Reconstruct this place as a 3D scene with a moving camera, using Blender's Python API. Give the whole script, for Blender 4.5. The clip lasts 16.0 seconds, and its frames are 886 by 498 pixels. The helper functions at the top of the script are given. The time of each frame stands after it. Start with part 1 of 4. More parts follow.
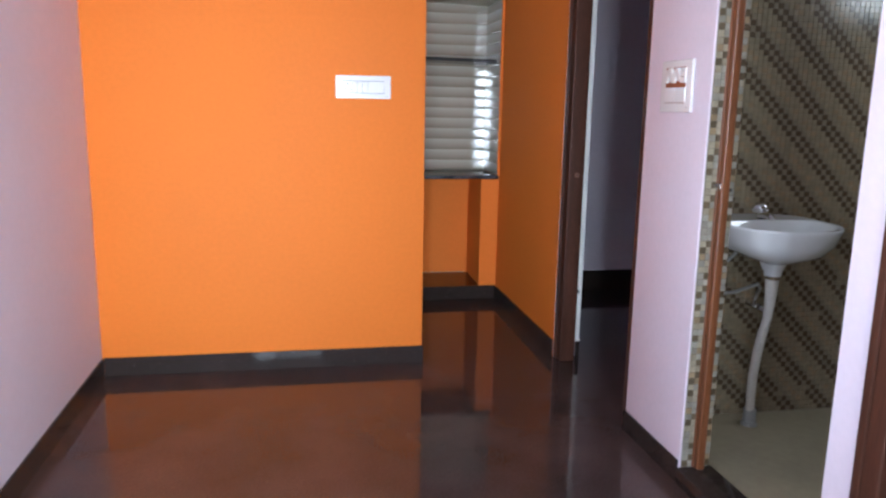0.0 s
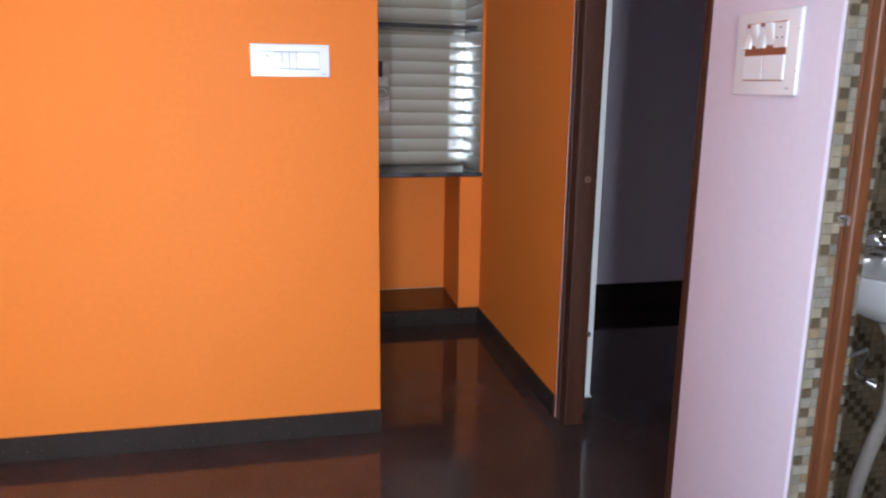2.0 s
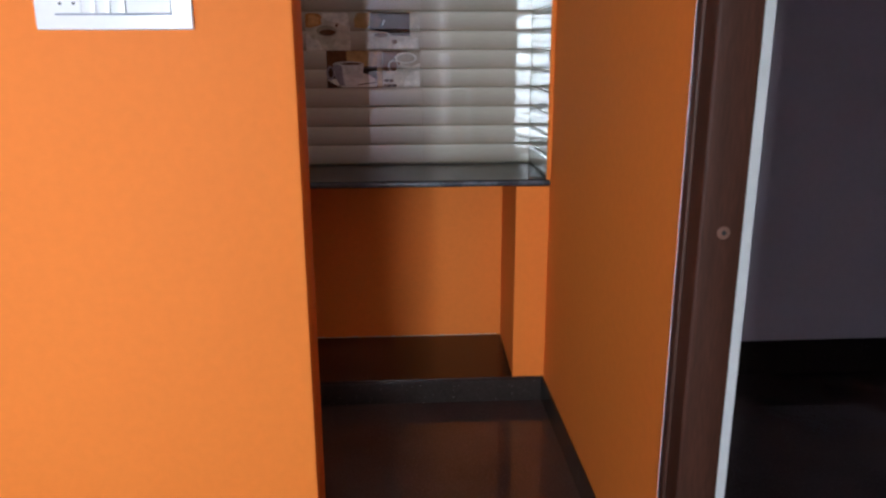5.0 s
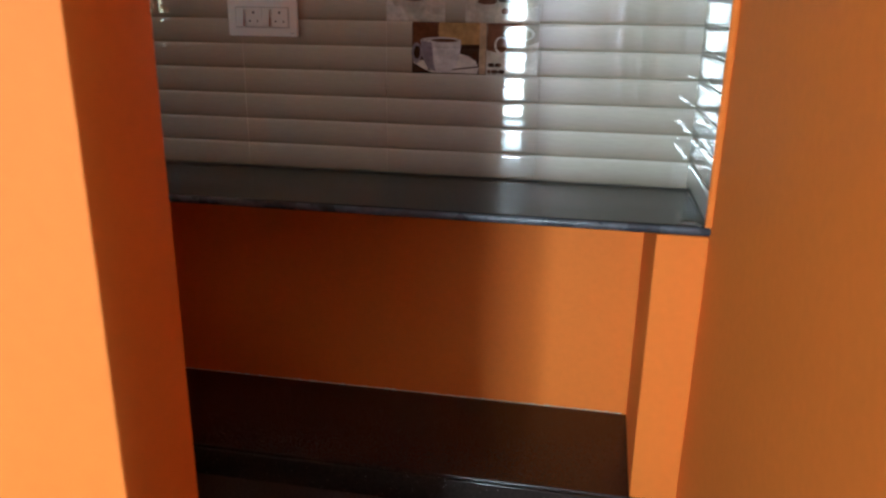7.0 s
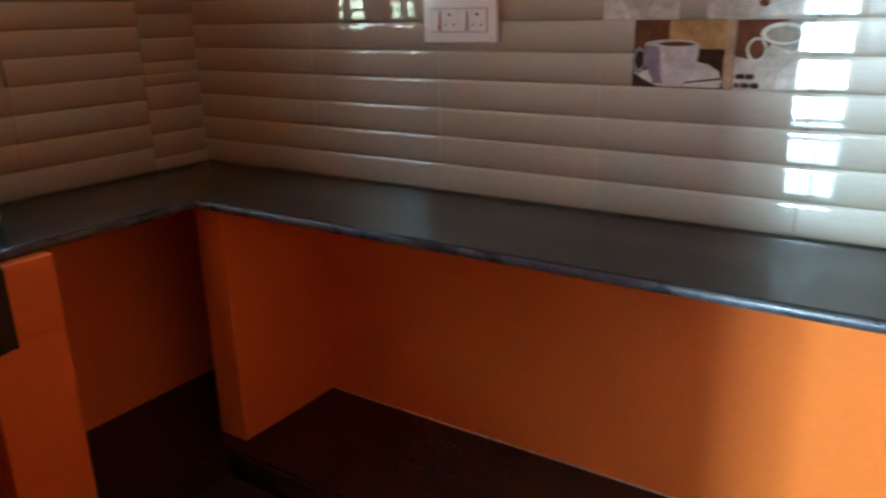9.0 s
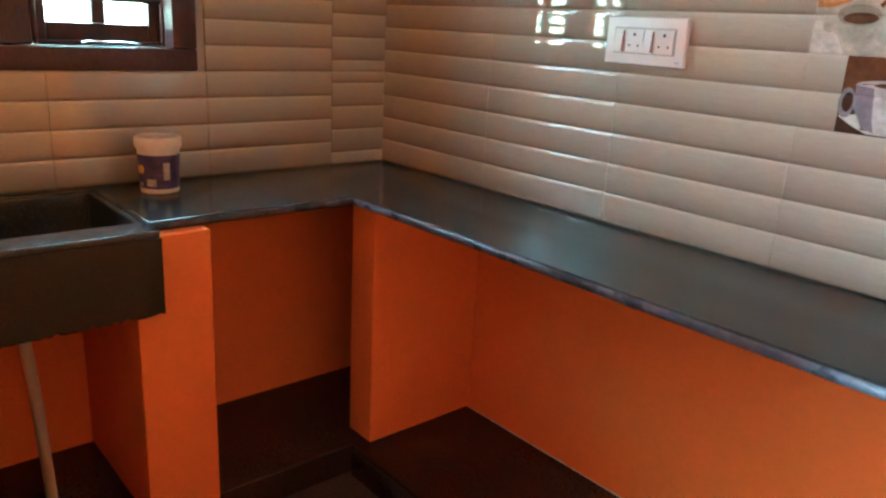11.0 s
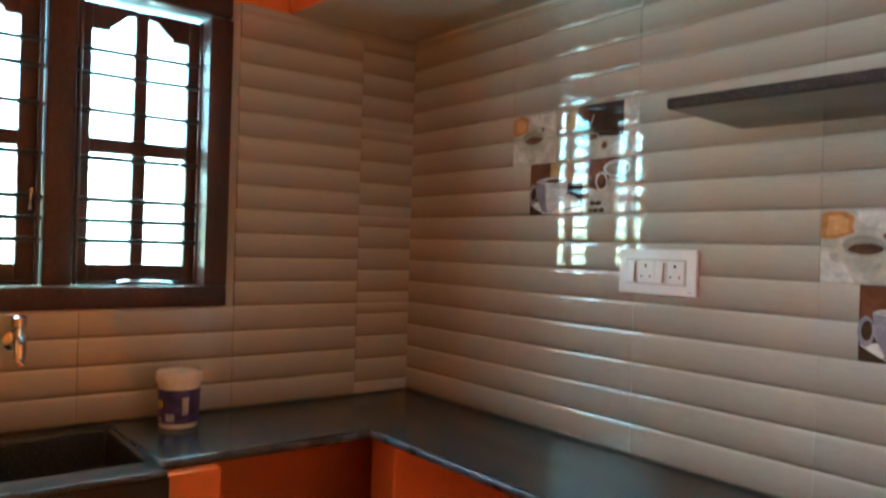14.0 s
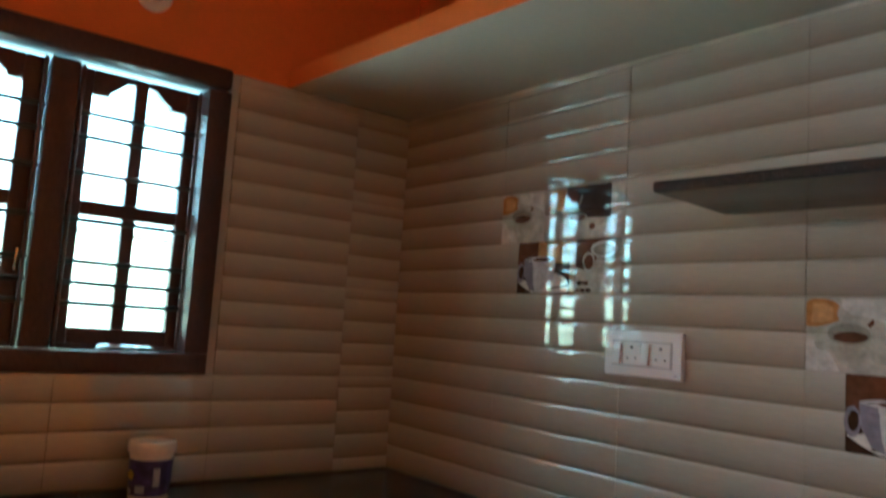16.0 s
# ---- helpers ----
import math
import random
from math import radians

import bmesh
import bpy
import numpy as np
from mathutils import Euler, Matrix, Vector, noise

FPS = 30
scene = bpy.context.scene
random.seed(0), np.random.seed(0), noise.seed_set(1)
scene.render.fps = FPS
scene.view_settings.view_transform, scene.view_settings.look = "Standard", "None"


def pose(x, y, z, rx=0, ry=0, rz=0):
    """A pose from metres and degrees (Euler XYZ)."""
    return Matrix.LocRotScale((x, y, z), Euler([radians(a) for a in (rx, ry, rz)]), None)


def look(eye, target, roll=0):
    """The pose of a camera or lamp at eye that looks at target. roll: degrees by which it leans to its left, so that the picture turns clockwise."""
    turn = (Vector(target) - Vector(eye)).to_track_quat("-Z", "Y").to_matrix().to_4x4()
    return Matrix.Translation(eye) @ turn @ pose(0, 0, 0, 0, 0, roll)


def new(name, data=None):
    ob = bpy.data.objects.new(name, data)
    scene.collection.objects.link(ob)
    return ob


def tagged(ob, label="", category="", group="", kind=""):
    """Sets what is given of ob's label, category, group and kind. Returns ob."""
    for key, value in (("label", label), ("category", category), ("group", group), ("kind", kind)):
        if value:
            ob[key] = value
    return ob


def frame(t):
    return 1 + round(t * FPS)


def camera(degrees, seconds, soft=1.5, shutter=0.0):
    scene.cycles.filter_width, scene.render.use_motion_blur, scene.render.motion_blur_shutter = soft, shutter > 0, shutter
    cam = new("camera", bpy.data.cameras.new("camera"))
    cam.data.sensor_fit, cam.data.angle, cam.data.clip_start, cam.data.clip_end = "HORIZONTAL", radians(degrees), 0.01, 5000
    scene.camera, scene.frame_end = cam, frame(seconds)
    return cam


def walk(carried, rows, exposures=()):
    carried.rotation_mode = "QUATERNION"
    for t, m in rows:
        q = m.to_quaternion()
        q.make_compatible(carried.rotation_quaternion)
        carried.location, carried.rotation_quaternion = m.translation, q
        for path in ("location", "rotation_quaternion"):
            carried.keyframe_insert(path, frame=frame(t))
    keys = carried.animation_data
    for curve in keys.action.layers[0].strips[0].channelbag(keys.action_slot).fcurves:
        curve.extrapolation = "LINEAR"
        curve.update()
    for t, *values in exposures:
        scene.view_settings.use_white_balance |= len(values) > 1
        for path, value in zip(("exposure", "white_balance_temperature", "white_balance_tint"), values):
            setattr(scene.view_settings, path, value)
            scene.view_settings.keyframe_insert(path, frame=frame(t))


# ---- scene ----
cam = camera(61.3, 16.0, soft=2.4, shutter=0.5)
PATH = [
    (0, (-0.634, -3.904, 1.401), (-0.267, -1.975, 1.023), 1.1),
    (0.5, (-0.6, -3.621, 1.409), (-0.16, -1.711, 1.011), 1.2),
    (1, (-0.482, -3.341, 1.414), (-0.034, -1.438, 0.997), 0.7),
    (1.5, (-0.383, -3.112, 1.414), (-0.006, -1.196, 0.985), 0.7),
    (2, (-0.353, -2.848, 1.412), (0.054, -0.939, 0.977), 0.7),
    (2.5, (-0.3, -2.635, 1.399), (0.145, -0.736, 0.956), 0.2),
    (3, (-0.161, -2.368, 1.414), (0.17, -0.444, 0.982), -0.7),
    (3.5, (-0.058, -2.164, 1.398), (0.201, -0.233, 0.948), -0.5),
    (3.7, (-0.024, -2.063, 1.386), (0.239, -0.134, 0.928), -0.3),
    (6, (0.325, -1.009, 1.403), (0.271, 0.911, 0.846), 0.9),
    (6.5, (0.374, -0.766, 1.41), (0.23, 1.144, 0.835), 1.6),
    (7, (0.427, -0.575, 1.412), (0.082, 1.3, 0.808), 0.9),
    (7.5, (0.408, -0.407, 1.409), (0.047, 1.464, 0.801), 1.7),
    (8, (0.41, -0.271, 1.409), (-0.029, 1.58, 0.793), 2.1),
    (8.5, (0.51, -0.098, 1.406), (-0.321, 1.62, 0.807), 0.6),
    (9, (0.521, -0.037, 1.414), (-0.533, 1.55, 0.806), -1.2),
    (9.5, (0.507, 0.033, 1.407), (-0.762, 1.463, 0.818), -2.9),
    (11.8, (0.562, 0.121, 1.398), (-0.929, 1.349, 0.881), 4.0),
    (12, (0.56, 0.12, 1.409), (-0.946, 1.348, 0.937), 3.4),
    (12.5, (0.56, 0.127, 1.433), (-0.967, 1.356, 1.037), 2.5),
    (13, (0.566, 0.155, 1.43), (-0.99, 1.372, 1.117), 2.1),
    (13.5, (0.562, 0.153, 1.436), (-1.004, 1.379, 1.224), 1.9),
    (14, (0.572, 0.172, 1.433), (-1.016, 1.388, 1.429), 1.7),
    (14.5, (0.577, 0.175, 1.442), (-1.01, 1.387, 1.564), 1.7),
    (15, (0.579, 0.183, 1.441), (-1.004, 1.379, 1.69), 2.1),
    (15.5, (0.575, 0.162, 1.448), (-0.996, 1.352, 1.786), 3.0),
    (16, (0.573, 0.18, 1.426), (-0.995, 1.404, 1.63), 3.7),
]
EXPOSURES = [(0.0, 2.15, 5800, 7), (3.5, 2.12, 5900, 7), (5.8, 2.1, 5950, 7), (7.0, 2.7, 5730, -3), (8.0, 3.05, 5500, -6), (9.0, 3.52, 5080, -14), (9.6, 4.07, 4890, -19),
             (11.8, 4.92, 4470, -25), (13.0, 4.77, 4520, -26), (14.0, 4.34, 4570, -25), (15.0, 3.83, 4620, -25), (16.0, 3.48, 4620, -25)]
walk(cam, [(t, look(eye, target, roll)) for t, eye, target, roll in PATH], EXPOSURES)
DOOR_W = 10.0
HALL_W = 4.5
WINDOW_W = 6.3
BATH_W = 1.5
EAST_W = 25.0

Y0 = -6.2    # wall with the front door

# ---- light ----
world = bpy.data.worlds.new("sky")
scene.world = world
world.use_nodes = True
sky = world.node_tree.nodes.new("ShaderNodeTexSky")
sky.sky_type = "NISHITA"
sky.sun_disc = False
sky.sun_elevation, sky.sun_rotation = radians(58), radians(200)
world.node_tree.links.new(sky.outputs[0], world.node_tree.nodes["Background"].inputs[0])
world.node_tree.nodes["Background"].inputs[1].default_value = 0.12


def area_lamp(name, m, w, h, watts, colour, spread=180):
    data = bpy.data.lights.new(name, "AREA")
    data.shape, data.size, data.size_y, data.energy, data.color = "RECTANGLE", w, h, watts, colour
    data.spread = radians(spread)
    ob = new(name, data)
    ob.matrix_world = m
    return ob


sun_data = bpy.data.lights.new("sun", "SUN")
sun_data.energy, sun_data.angle, sun_data.color = 3.0, radians(0.5), (1.0, 0.95, 0.88)
sun = new("sun", sun_data)
sun.matrix_world = look((0, 0, 9), (-1.4, 3.6, 2.8))
# daylight through the open front door and through the kitchen window
area_lamp("front_door_daylight", look((-1.185, Y0 - 0.06, 1.07), (-1.185, 0, 1.07)), 0.30, 2.08, DOOR_W * 0.55, (0.84, 0.93, 1.0), 60)
area_lamp("front_door_glazed_daylight", look((-0.70, Y0 - 0.06, 1.07), (-0.70, 0, 1.07)), 0.58, 2.08, DOOR_W * 0.45, (0.86, 0.94, 1.0), 60)
# two fill lamps added at unseen spots to brighten the hall's walls
area_lamp("hall_fill_light", look((-1.72, -3.15, 1.6), (0, -3.15, 1.6)), 0.85, 1.1, HALL_W, (0.86, 0.94, 1.0), 90)
area_lamp("hall_fill_light", look((0.80, -5.0, 1.6), (-0.9, -5.0, 1.6)), 0.85, 1.1, EAST_W, (0.86, 0.94, 1.0), 160)
area_lamp("window_sky_light", look((-2.10, 0.45, 1.98), (0, 0.45, 1.80)), 1.7, 0.62, WINDOW_W * 0.70, (0.76, 0.98, 1.0))
area_lamp("window_sunlit_yard_light", look((-2.10, 0.45, 1.45), (0, 0.45, 1.45)), 1.7, 0.40, WINDOW_W * 0.32, (0.95, 1.0, 0.70))
# fill lamp added to brighten the bathroom, its source is unseen
area_lamp("bath_fill_light", look((2.5, -1.9, 2.1), (1.2, -1.5, 0.9)), 0.5, 0.35, BATH_W, (0.95, 0.98, 1.0))


# ---- materials ----
def mat(name, base, rough=0.5, big=1.5, fine=60.0, vary=0.08, grain=0.06, bump=0.05, metal=0.0, spec=0.5, rough_vary=0.08,
        per_object=0.0, stretch=(1, 1, 1), coat=0.0, transmission=0.0):
    """A painted, stone or wooden surface: colour varied at two scales, bump and uneven gloss."""
    m = bpy.data.materials.new(name)
    m.use_nodes = True
    nt = m.node_tree
    n, link = nt.nodes, nt.links.new
    b = n["Principled BSDF"]
    geo = n.new("ShaderNodeNewGeometry")
    mp = n.new("ShaderNodeMapping")
    mp.inputs["Scale"].default_value = stretch
    link(geo.outputs["Position"], mp.inputs["Vector"])
    n1, n2 = n.new("ShaderNodeTexNoise"), n.new("ShaderNodeTexNoise")
    n1.inputs["Scale"].default_value, n1.inputs["Detail"].default_value = big, 4
    n2.inputs["Scale"].default_value, n2.inputs["Detail"].default_value = fine, 6
    link(mp.outputs[0], n1.inputs["Vector"])
    link(mp.outputs[0], n2.inputs["Vector"])

    def ramp(src, lo, hi):
        r = n.new("ShaderNodeMapRange")
        r.inputs["From Min"].default_value, r.inputs["From Max"].default_value = 0.3, 0.7
        r.inputs["To Min"].default_value, r.inputs["To Max"].default_value = lo, hi
        link(src, r.inputs["Value"])
        return r.outputs[0]

    def times(a, c):
        k = n.new("ShaderNodeMath")
        k.operation = "MULTIPLY"
        link(a, k.inputs[0])
        link(c, k.inputs[1])
        return k.outputs[0]

    f = times(ramp(n1.outputs[0], 1 - vary, 1 + vary), ramp(n2.outputs[0], 1 - grain, 1 + grain))
    if per_object:
        oi = n.new("ShaderNodeObjectInfo")
        r = n.new("ShaderNodeMapRange")
        r.inputs["To Min"].default_value, r.inputs["To Max"].default_value = 1 - per_object, 1 + per_object
        link(oi.outputs["Random"], r.inputs["Value"])
        f = times(f, r.outputs[0])
    mul = n.new("ShaderNodeVectorMath")
    mul.operation = "SCALE"
    mul.inputs[0].default_value = base
    link(f, mul.inputs["Scale"])
    link(mul.outputs[0], b.inputs["Base Color"])
    link(ramp(n1.outputs[0], max(0.02, rough - rough_vary * rough), rough + rough_vary * rough), b.inputs["Roughness"])
    b.inputs["Metallic"].default_value = metal
    b.inputs["Specular IOR Level"].default_value = spec
    b.inputs["Coat Weight"].default_value = coat
    b.inputs["Coat Roughness"].default_value = 0.08
    b.inputs["Transmission Weight"].default_value = transmission
    if bump:
        bp = n.new("ShaderNodeBump")
        bp.inputs["Strength"].default_value, bp.inputs["Distance"].default_value = bump, 0.004
        link(n2.outputs[0], bp.inputs["Height"])
        link(bp.outputs[0], b.inputs["Normal"])
    return m


def flecked(name, base, fleck, rough, amount=0.68, scale=260.0, spec=0.5, stain=0.15, gloss_vary=0.3):
    """Polished granite: dark ground with fine light flecks, faint smears in its gloss."""
    m = mat(name, base, rough, big=2.2, fine=120, vary=stain, grain=0.2, bump=0.0, spec=spec, rough_vary=gloss_vary)
    n, link = m.node_tree.nodes, m.node_tree.links.new
    b = n["Principled BSDF"]
    src = b.inputs["Base Color"].links[0].from_socket
    geo = n.new("ShaderNodeNewGeometry")
    v = n.new("ShaderNodeTexNoise")
    v.inputs["Scale"].default_value, v.inputs["Detail"].default_value = scale, 2
    link(geo.outputs["Position"], v.inputs["Vector"])
    r = n.new("ShaderNodeMapRange")
    r.inputs["From Min"].default_value, r.inputs["From Max"].default_value = amount, amount + 0.06
    link(v.outputs[0], r.inputs["Value"])
    mix = n.new("ShaderNodeMix")
    mix.data_type = "RGBA"
    link(r.outputs[0], mix.inputs[0])
    link(src, mix.inputs[6])
    mix.inputs[7].default_value = (*fleck, 1)
    link(mix.outputs[2], b.inputs["Base Color"])
    return m


ORANGE = mat("orange_wall_paint", (0.80, 0.205, 0.026), 0.66, big=0.9, fine=45, vary=0.04, grain=0.025, bump=0.06, spec=0.25)
LILAC = mat("lilac_wall_paint", (0.73, 0.645, 0.715), 0.62, big=0.9, fine=45, vary=0.03, grain=0.02, bump=0.05, spec=0.25)
WHITE = mat("white_ceiling_paint", (0.80, 0.79, 0.76), 0.7, big=0.8, fine=50, vary=0.03, grain=0.02, bump=0.05)
CREAM = mat("cream_soffit_paint", (0.62, 0.585, 0.50), 0.55, big=1.2, fine=50, vary=0.04, grain=0.02, bump=0.06)
FLOOR = flecked("polished_brown_granite", (0.066, 0.044, 0.040), (0.10, 0.074, 0.068), 0.068, amount=0.60, scale=160, spec=0.46, stain=0.28, gloss_vary=0.85)
SKIRT = flecked("black_granite_skirting", (0.034, 0.025, 0.022), (0.24, 0.22, 0.20), 0.05, amount=0.71, scale=120, spec=0.21, gloss_vary=0.3)
COUNTER = flecked("black_granite_worktop", (0.036, 0.036, 0.037), (0.10, 0.10, 0.10), 0.20, amount=0.62, scale=300, spec=0.40)
NOSE = mat("worn_granite_edge", (0.060, 0.064, 0.080), 0.30, big=9, fine=55, vary=0.5, grain=0.3, bump=0.25, spec=0.45, rough_vary=0.4)
PLINTH = flecked("dark_granite_plinth", (0.032, 0.018, 0.015), (0.06, 0.04, 0.035), 0.24, amount=0.62, scale=200, gloss_vary=0.05, spec=0.35)
APRON = flecked("rough_dark_stone", (0.022, 0.016, 0.013), (0.045, 0.038, 0.034), 0.5, spec=0.3, amount=0.62, scale=200)
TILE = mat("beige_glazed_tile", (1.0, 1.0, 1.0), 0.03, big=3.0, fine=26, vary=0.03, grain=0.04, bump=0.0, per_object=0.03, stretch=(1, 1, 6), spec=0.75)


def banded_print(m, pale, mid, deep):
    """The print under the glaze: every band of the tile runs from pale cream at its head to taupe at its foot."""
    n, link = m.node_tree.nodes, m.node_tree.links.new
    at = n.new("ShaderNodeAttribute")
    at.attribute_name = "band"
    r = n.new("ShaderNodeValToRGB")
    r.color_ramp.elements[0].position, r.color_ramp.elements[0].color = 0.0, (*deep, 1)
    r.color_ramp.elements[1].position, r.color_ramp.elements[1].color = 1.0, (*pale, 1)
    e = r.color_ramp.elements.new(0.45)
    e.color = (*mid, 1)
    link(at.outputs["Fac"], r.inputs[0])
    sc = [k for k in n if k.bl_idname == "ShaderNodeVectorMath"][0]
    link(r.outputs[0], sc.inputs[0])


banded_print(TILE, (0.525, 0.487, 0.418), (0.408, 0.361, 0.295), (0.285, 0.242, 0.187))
GROUT = mat("grey_grout", (0.44, 0.40, 0.35), 0.8, bump=0.1)
WOOD = mat("dark_varnished_wood", (0.064, 0.023, 0.013), 0.48, big=4, fine=40, vary=0.18, grain=0.2, bump=0.06, stretch=(6, 6, 0.6), spec=0.28)
BATHWOOD = mat("orange_brown_varnished_wood", (0.165, 0.056, 0.020), 0.34, big=4, fine=40, vary=0.2, grain=0.2, bump=0.06, stretch=(6, 6, 0.6), coat=0.1)
WINWOOD = mat("dark_brown_window_wood", (0.060, 0.027, 0.026), 0.42, big=4, fine=45, vary=0.15, grain=0.18, bump=0.06, stretch=(5, 2, 1), spec=0.35)
PLASTIC = mat("white_switch_plastic", (0.80, 0.79, 0.78), 0.22, bump=0.0, vary=0.02, grain=0.01)
GREYPLASTIC = mat("grey_shadow_gap_plastic", (0.46, 0.45, 0.45), 0.5, bump=0.0)
BLUEGREY = mat("blue_grey_module_gap", (0.24, 0.26, 0.32), 0.5, bump=0.0)
DARKHOLE = mat("dark_socket_hole", (0.02, 0.02, 0.02), 0.6, bump=0.0)
COPPERY = mat("brown_switch_gap", (0.30, 0.095, 0.042), 0.5, bump=0.0)
CERAMIC = mat("white_sanitary_ceramic", (0.72, 0.72, 0.71), 0.07, bump=0.0, vary=0.02, grain=0.01, coat=0.5)
BRASSY = mat("dull_brass", (0.20, 0.15, 0.09), 0.4, metal=0.6)
CHROME = mat("chrome", (0.75, 0.75, 0.76), 0.08, bump=0.0, metal=1.0, vary=0.02, grain=0.01)
PIPE = mat("off_white_waste_pipe", (0.62, 0.59, 0.53), 0.4, vary=0.1, grain=0.06)
GREYPIPE = mat("grey_plastic_pipe", (0.40, 0.36, 0.33), 0.4, vary=0.12, grain=0.06)
HOSE = mat("grey_braided_hose", (0.36, 0.36, 0.35), 0.35, metal=0.4, fine=300, grain=0.3)
IRON = mat("dark_painted_iron", (0.03, 0.028, 0.03), 0.4)
BATHFLOOR = mat("olive_beige_floor_tile", (0.33, 0.29, 0.20), 0.30, big=3, fine=30, vary=0.12, grain=0.06)
LABEL = mat("violet_printed_label", (0.06, 0.045, 0.16), 0.35, big=40, fine=90, vary=0.5, grain=0.2)
LABELPALE = mat("pale_label_print", (0.42, 0.40, 0.46), 0.4, big=60, fine=140, vary=0.3, grain=0.2)
YELLOW = mat("yellow_print", (0.70, 0.48, 0.04), 0.4)
LID = mat("cream_plastic_lid", (0.72, 0.66, 0.56), 0.4, vary=0.08)
HOUSE = mat("pale_yellow_house_paint", (0.78, 0.70, 0.42), 0.8, big=0.7, fine=20, vary=0.12, grain=0.08)
EARTH = mat("dry_earth", (0.26, 0.20, 0.13), 0.95, big=0.6, fine=12, vary=0.3, grain=0.2, bump=0.3)
ROOF = mat("clay_roof", (0.32, 0.12, 0.07), 0.8, big=2, fine=20)
MOSAIC = [mat("mosaic_" + k, c, 0.16, big=30, fine=150, vary=0.14, grain=0.06, bump=0.0, per_object=0.15, rough_vary=0.2) for k, c in (
    ("cream", (0.33, 0.28, 0.20)), ("taupe", (0.115, 0.080, 0.048)), ("tan", (0.31, 0.225, 0.135)), ("pale_grey", (0.30, 0.275, 0.225)),
    ("beige", (0.285, 0.23, 0.150)), ("dull_beige", (0.245, 0.20, 0.138)), ("pale_taupe", (0.13, 0.098, 0.062)))]
CEMENT = mat("dried_cement", (0.22, 0.215, 0.21), 0.9, big=30, fine=120, vary=0.35, grain=0.2, bump=0.3)
DARKGROUT = mat("brown_grout", (0.235, 0.195, 0.14), 0.85, bump=0.1)
ART = {k: mat("print_" + k, c, 0.035, big=30, fine=90, vary=0.22, grain=0.12, bump=0.0) for k, c in dict(
    dark=(0.050, 0.026, 0.018), brown=(0.13, 0.055, 0.03), amber=(0.44, 0.27, 0.11), toast=(0.46, 0.22, 0.07),
    white=(0.62, 0.60, 0.55), pale=(0.50, 0.46, 0.39), cup=(0.44, 0.42, 0.35), cup_shade=(0.30, 0.275, 0.22), coffee=(0.12, 0.06, 0.035), crumb=(0.60, 0.33, 0.13),
    amber_pale=(0.46, 0.33, 0.21), mug=(0.56, 0.54, 0.54), mug_shade=(0.24, 0.22, 0.26)).items()}
glass = bpy.data.materials.new("window_glass")
glass.use_nodes = True
gb = glass.node_tree.nodes["Principled BSDF"]
gb.inputs["Transmission Weight"].default_value, gb.inputs["Roughness"].default_value, gb.inputs["IOR"].default_value = 1.0, 0.02, 1.45


# ---- mesh helpers ----
def box_bm(x0, x1, y0, y1, z0, z1, bevel=0.0, seg=2):
    bm = bmesh.new()
    bmesh.ops.create_cube(bm, size=1)
    for v in bm.verts:
        v.co = ((x0 + x1) / 2 + v.co.x * (x1 - x0), (y0 + y1) / 2 + v.co.y * (y1 - y0), (z0 + z1) / 2 + v.co.z * (z1 - z0))
    if bevel:
        bmesh.ops.bevel(bm, geom=bm.edges[:], offset=bevel, segments=seg, profile=0.5, affect="EDGES")
    return bm


def join(*bms):
    out = bmesh.new()
    for b in bms:
        me = bpy.data.meshes.new("tmp")
        b.to_mesh(me)
        b.free()
        out.from_mesh(me)
        bpy.data.meshes.remove(me)
    return out


def mesh_of(name, bm, material, smooth=False):
    me = bpy.data.meshes.new(name)
    bmesh.ops.recalc_face_normals(bm, faces=bm.faces[:])
    if smooth:
        # wide flat faces stay flat, only the rounded edges between them are shaded smooth
        areas = {f: f.calc_area() for f in bm.faces}
        middle = sorted(areas.values())[len(areas) // 2]
        for f in bm.faces:
            f.smooth = True
        for e in bm.edges:
            if len(e.link_faces) == 2:
                a, b = e.link_faces
                e.smooth = e.calc_face_angle(0) < radians(38) and (areas[a] > 8 * middle) == (areas[b] > 8 * middle)
    bm.to_mesh(me)
    bm.free()
    for m in (material if isinstance(material, (list, tuple)) else [material]):
        me.materials.append(m)
    return me


def part(name, bm, material, parent=None, label="", smooth=False):
    ob = new(name, mesh_of(name, bm, material, smooth))
    if parent is not None:
        ob.parent = parent
    if label:
        ob["label"] = label
    return ob


def thing(name, label, category, at=(0, 0, 0), group="", kind=""):
    e = new(name)
    e.location = at
    return tagged(e, label, category, group, kind)


def structure(name, bm, material, label, category, smooth=False):
    return tagged(part(name, bm, material, None, "", smooth), label, category, kind="structure")


def tube_bm(points, r, sides=12, radii=None):
    """A round tube along a chain of points."""
    bm = bmesh.new()
    pts = [Vector(p) for p in points]
    rings = []
    for i, p in enumerate(pts):
        d = (pts[min(i + 1, len(pts) - 1)] - pts[max(i - 1, 0)]).normalized()
        q = d.to_track_quat("Z", "Y")
        rr = radii[i] if radii else r
        rings.append([bm.verts.new(p + q @ Vector((rr * math.cos(a), rr * math.sin(a), 0))) for a in (2 * math.pi * k / sides for k in range(sides))])
    for a, b in zip(rings, rings[1:]):
        for k in range(sides):
            bm.faces.new((a[k], a[(k + 1) % sides], b[(k + 1) % sides], b[k]))
    bm.faces.new(rings[0][::-1])
    bm.faces.new(rings[-1])
    return bm


def lathe_bm(profile, sides=32, cx=0.0, cy=0.0):
    """A turned body from (radius, height) pairs."""
    return _lathe(profile, sides, cx, cy)


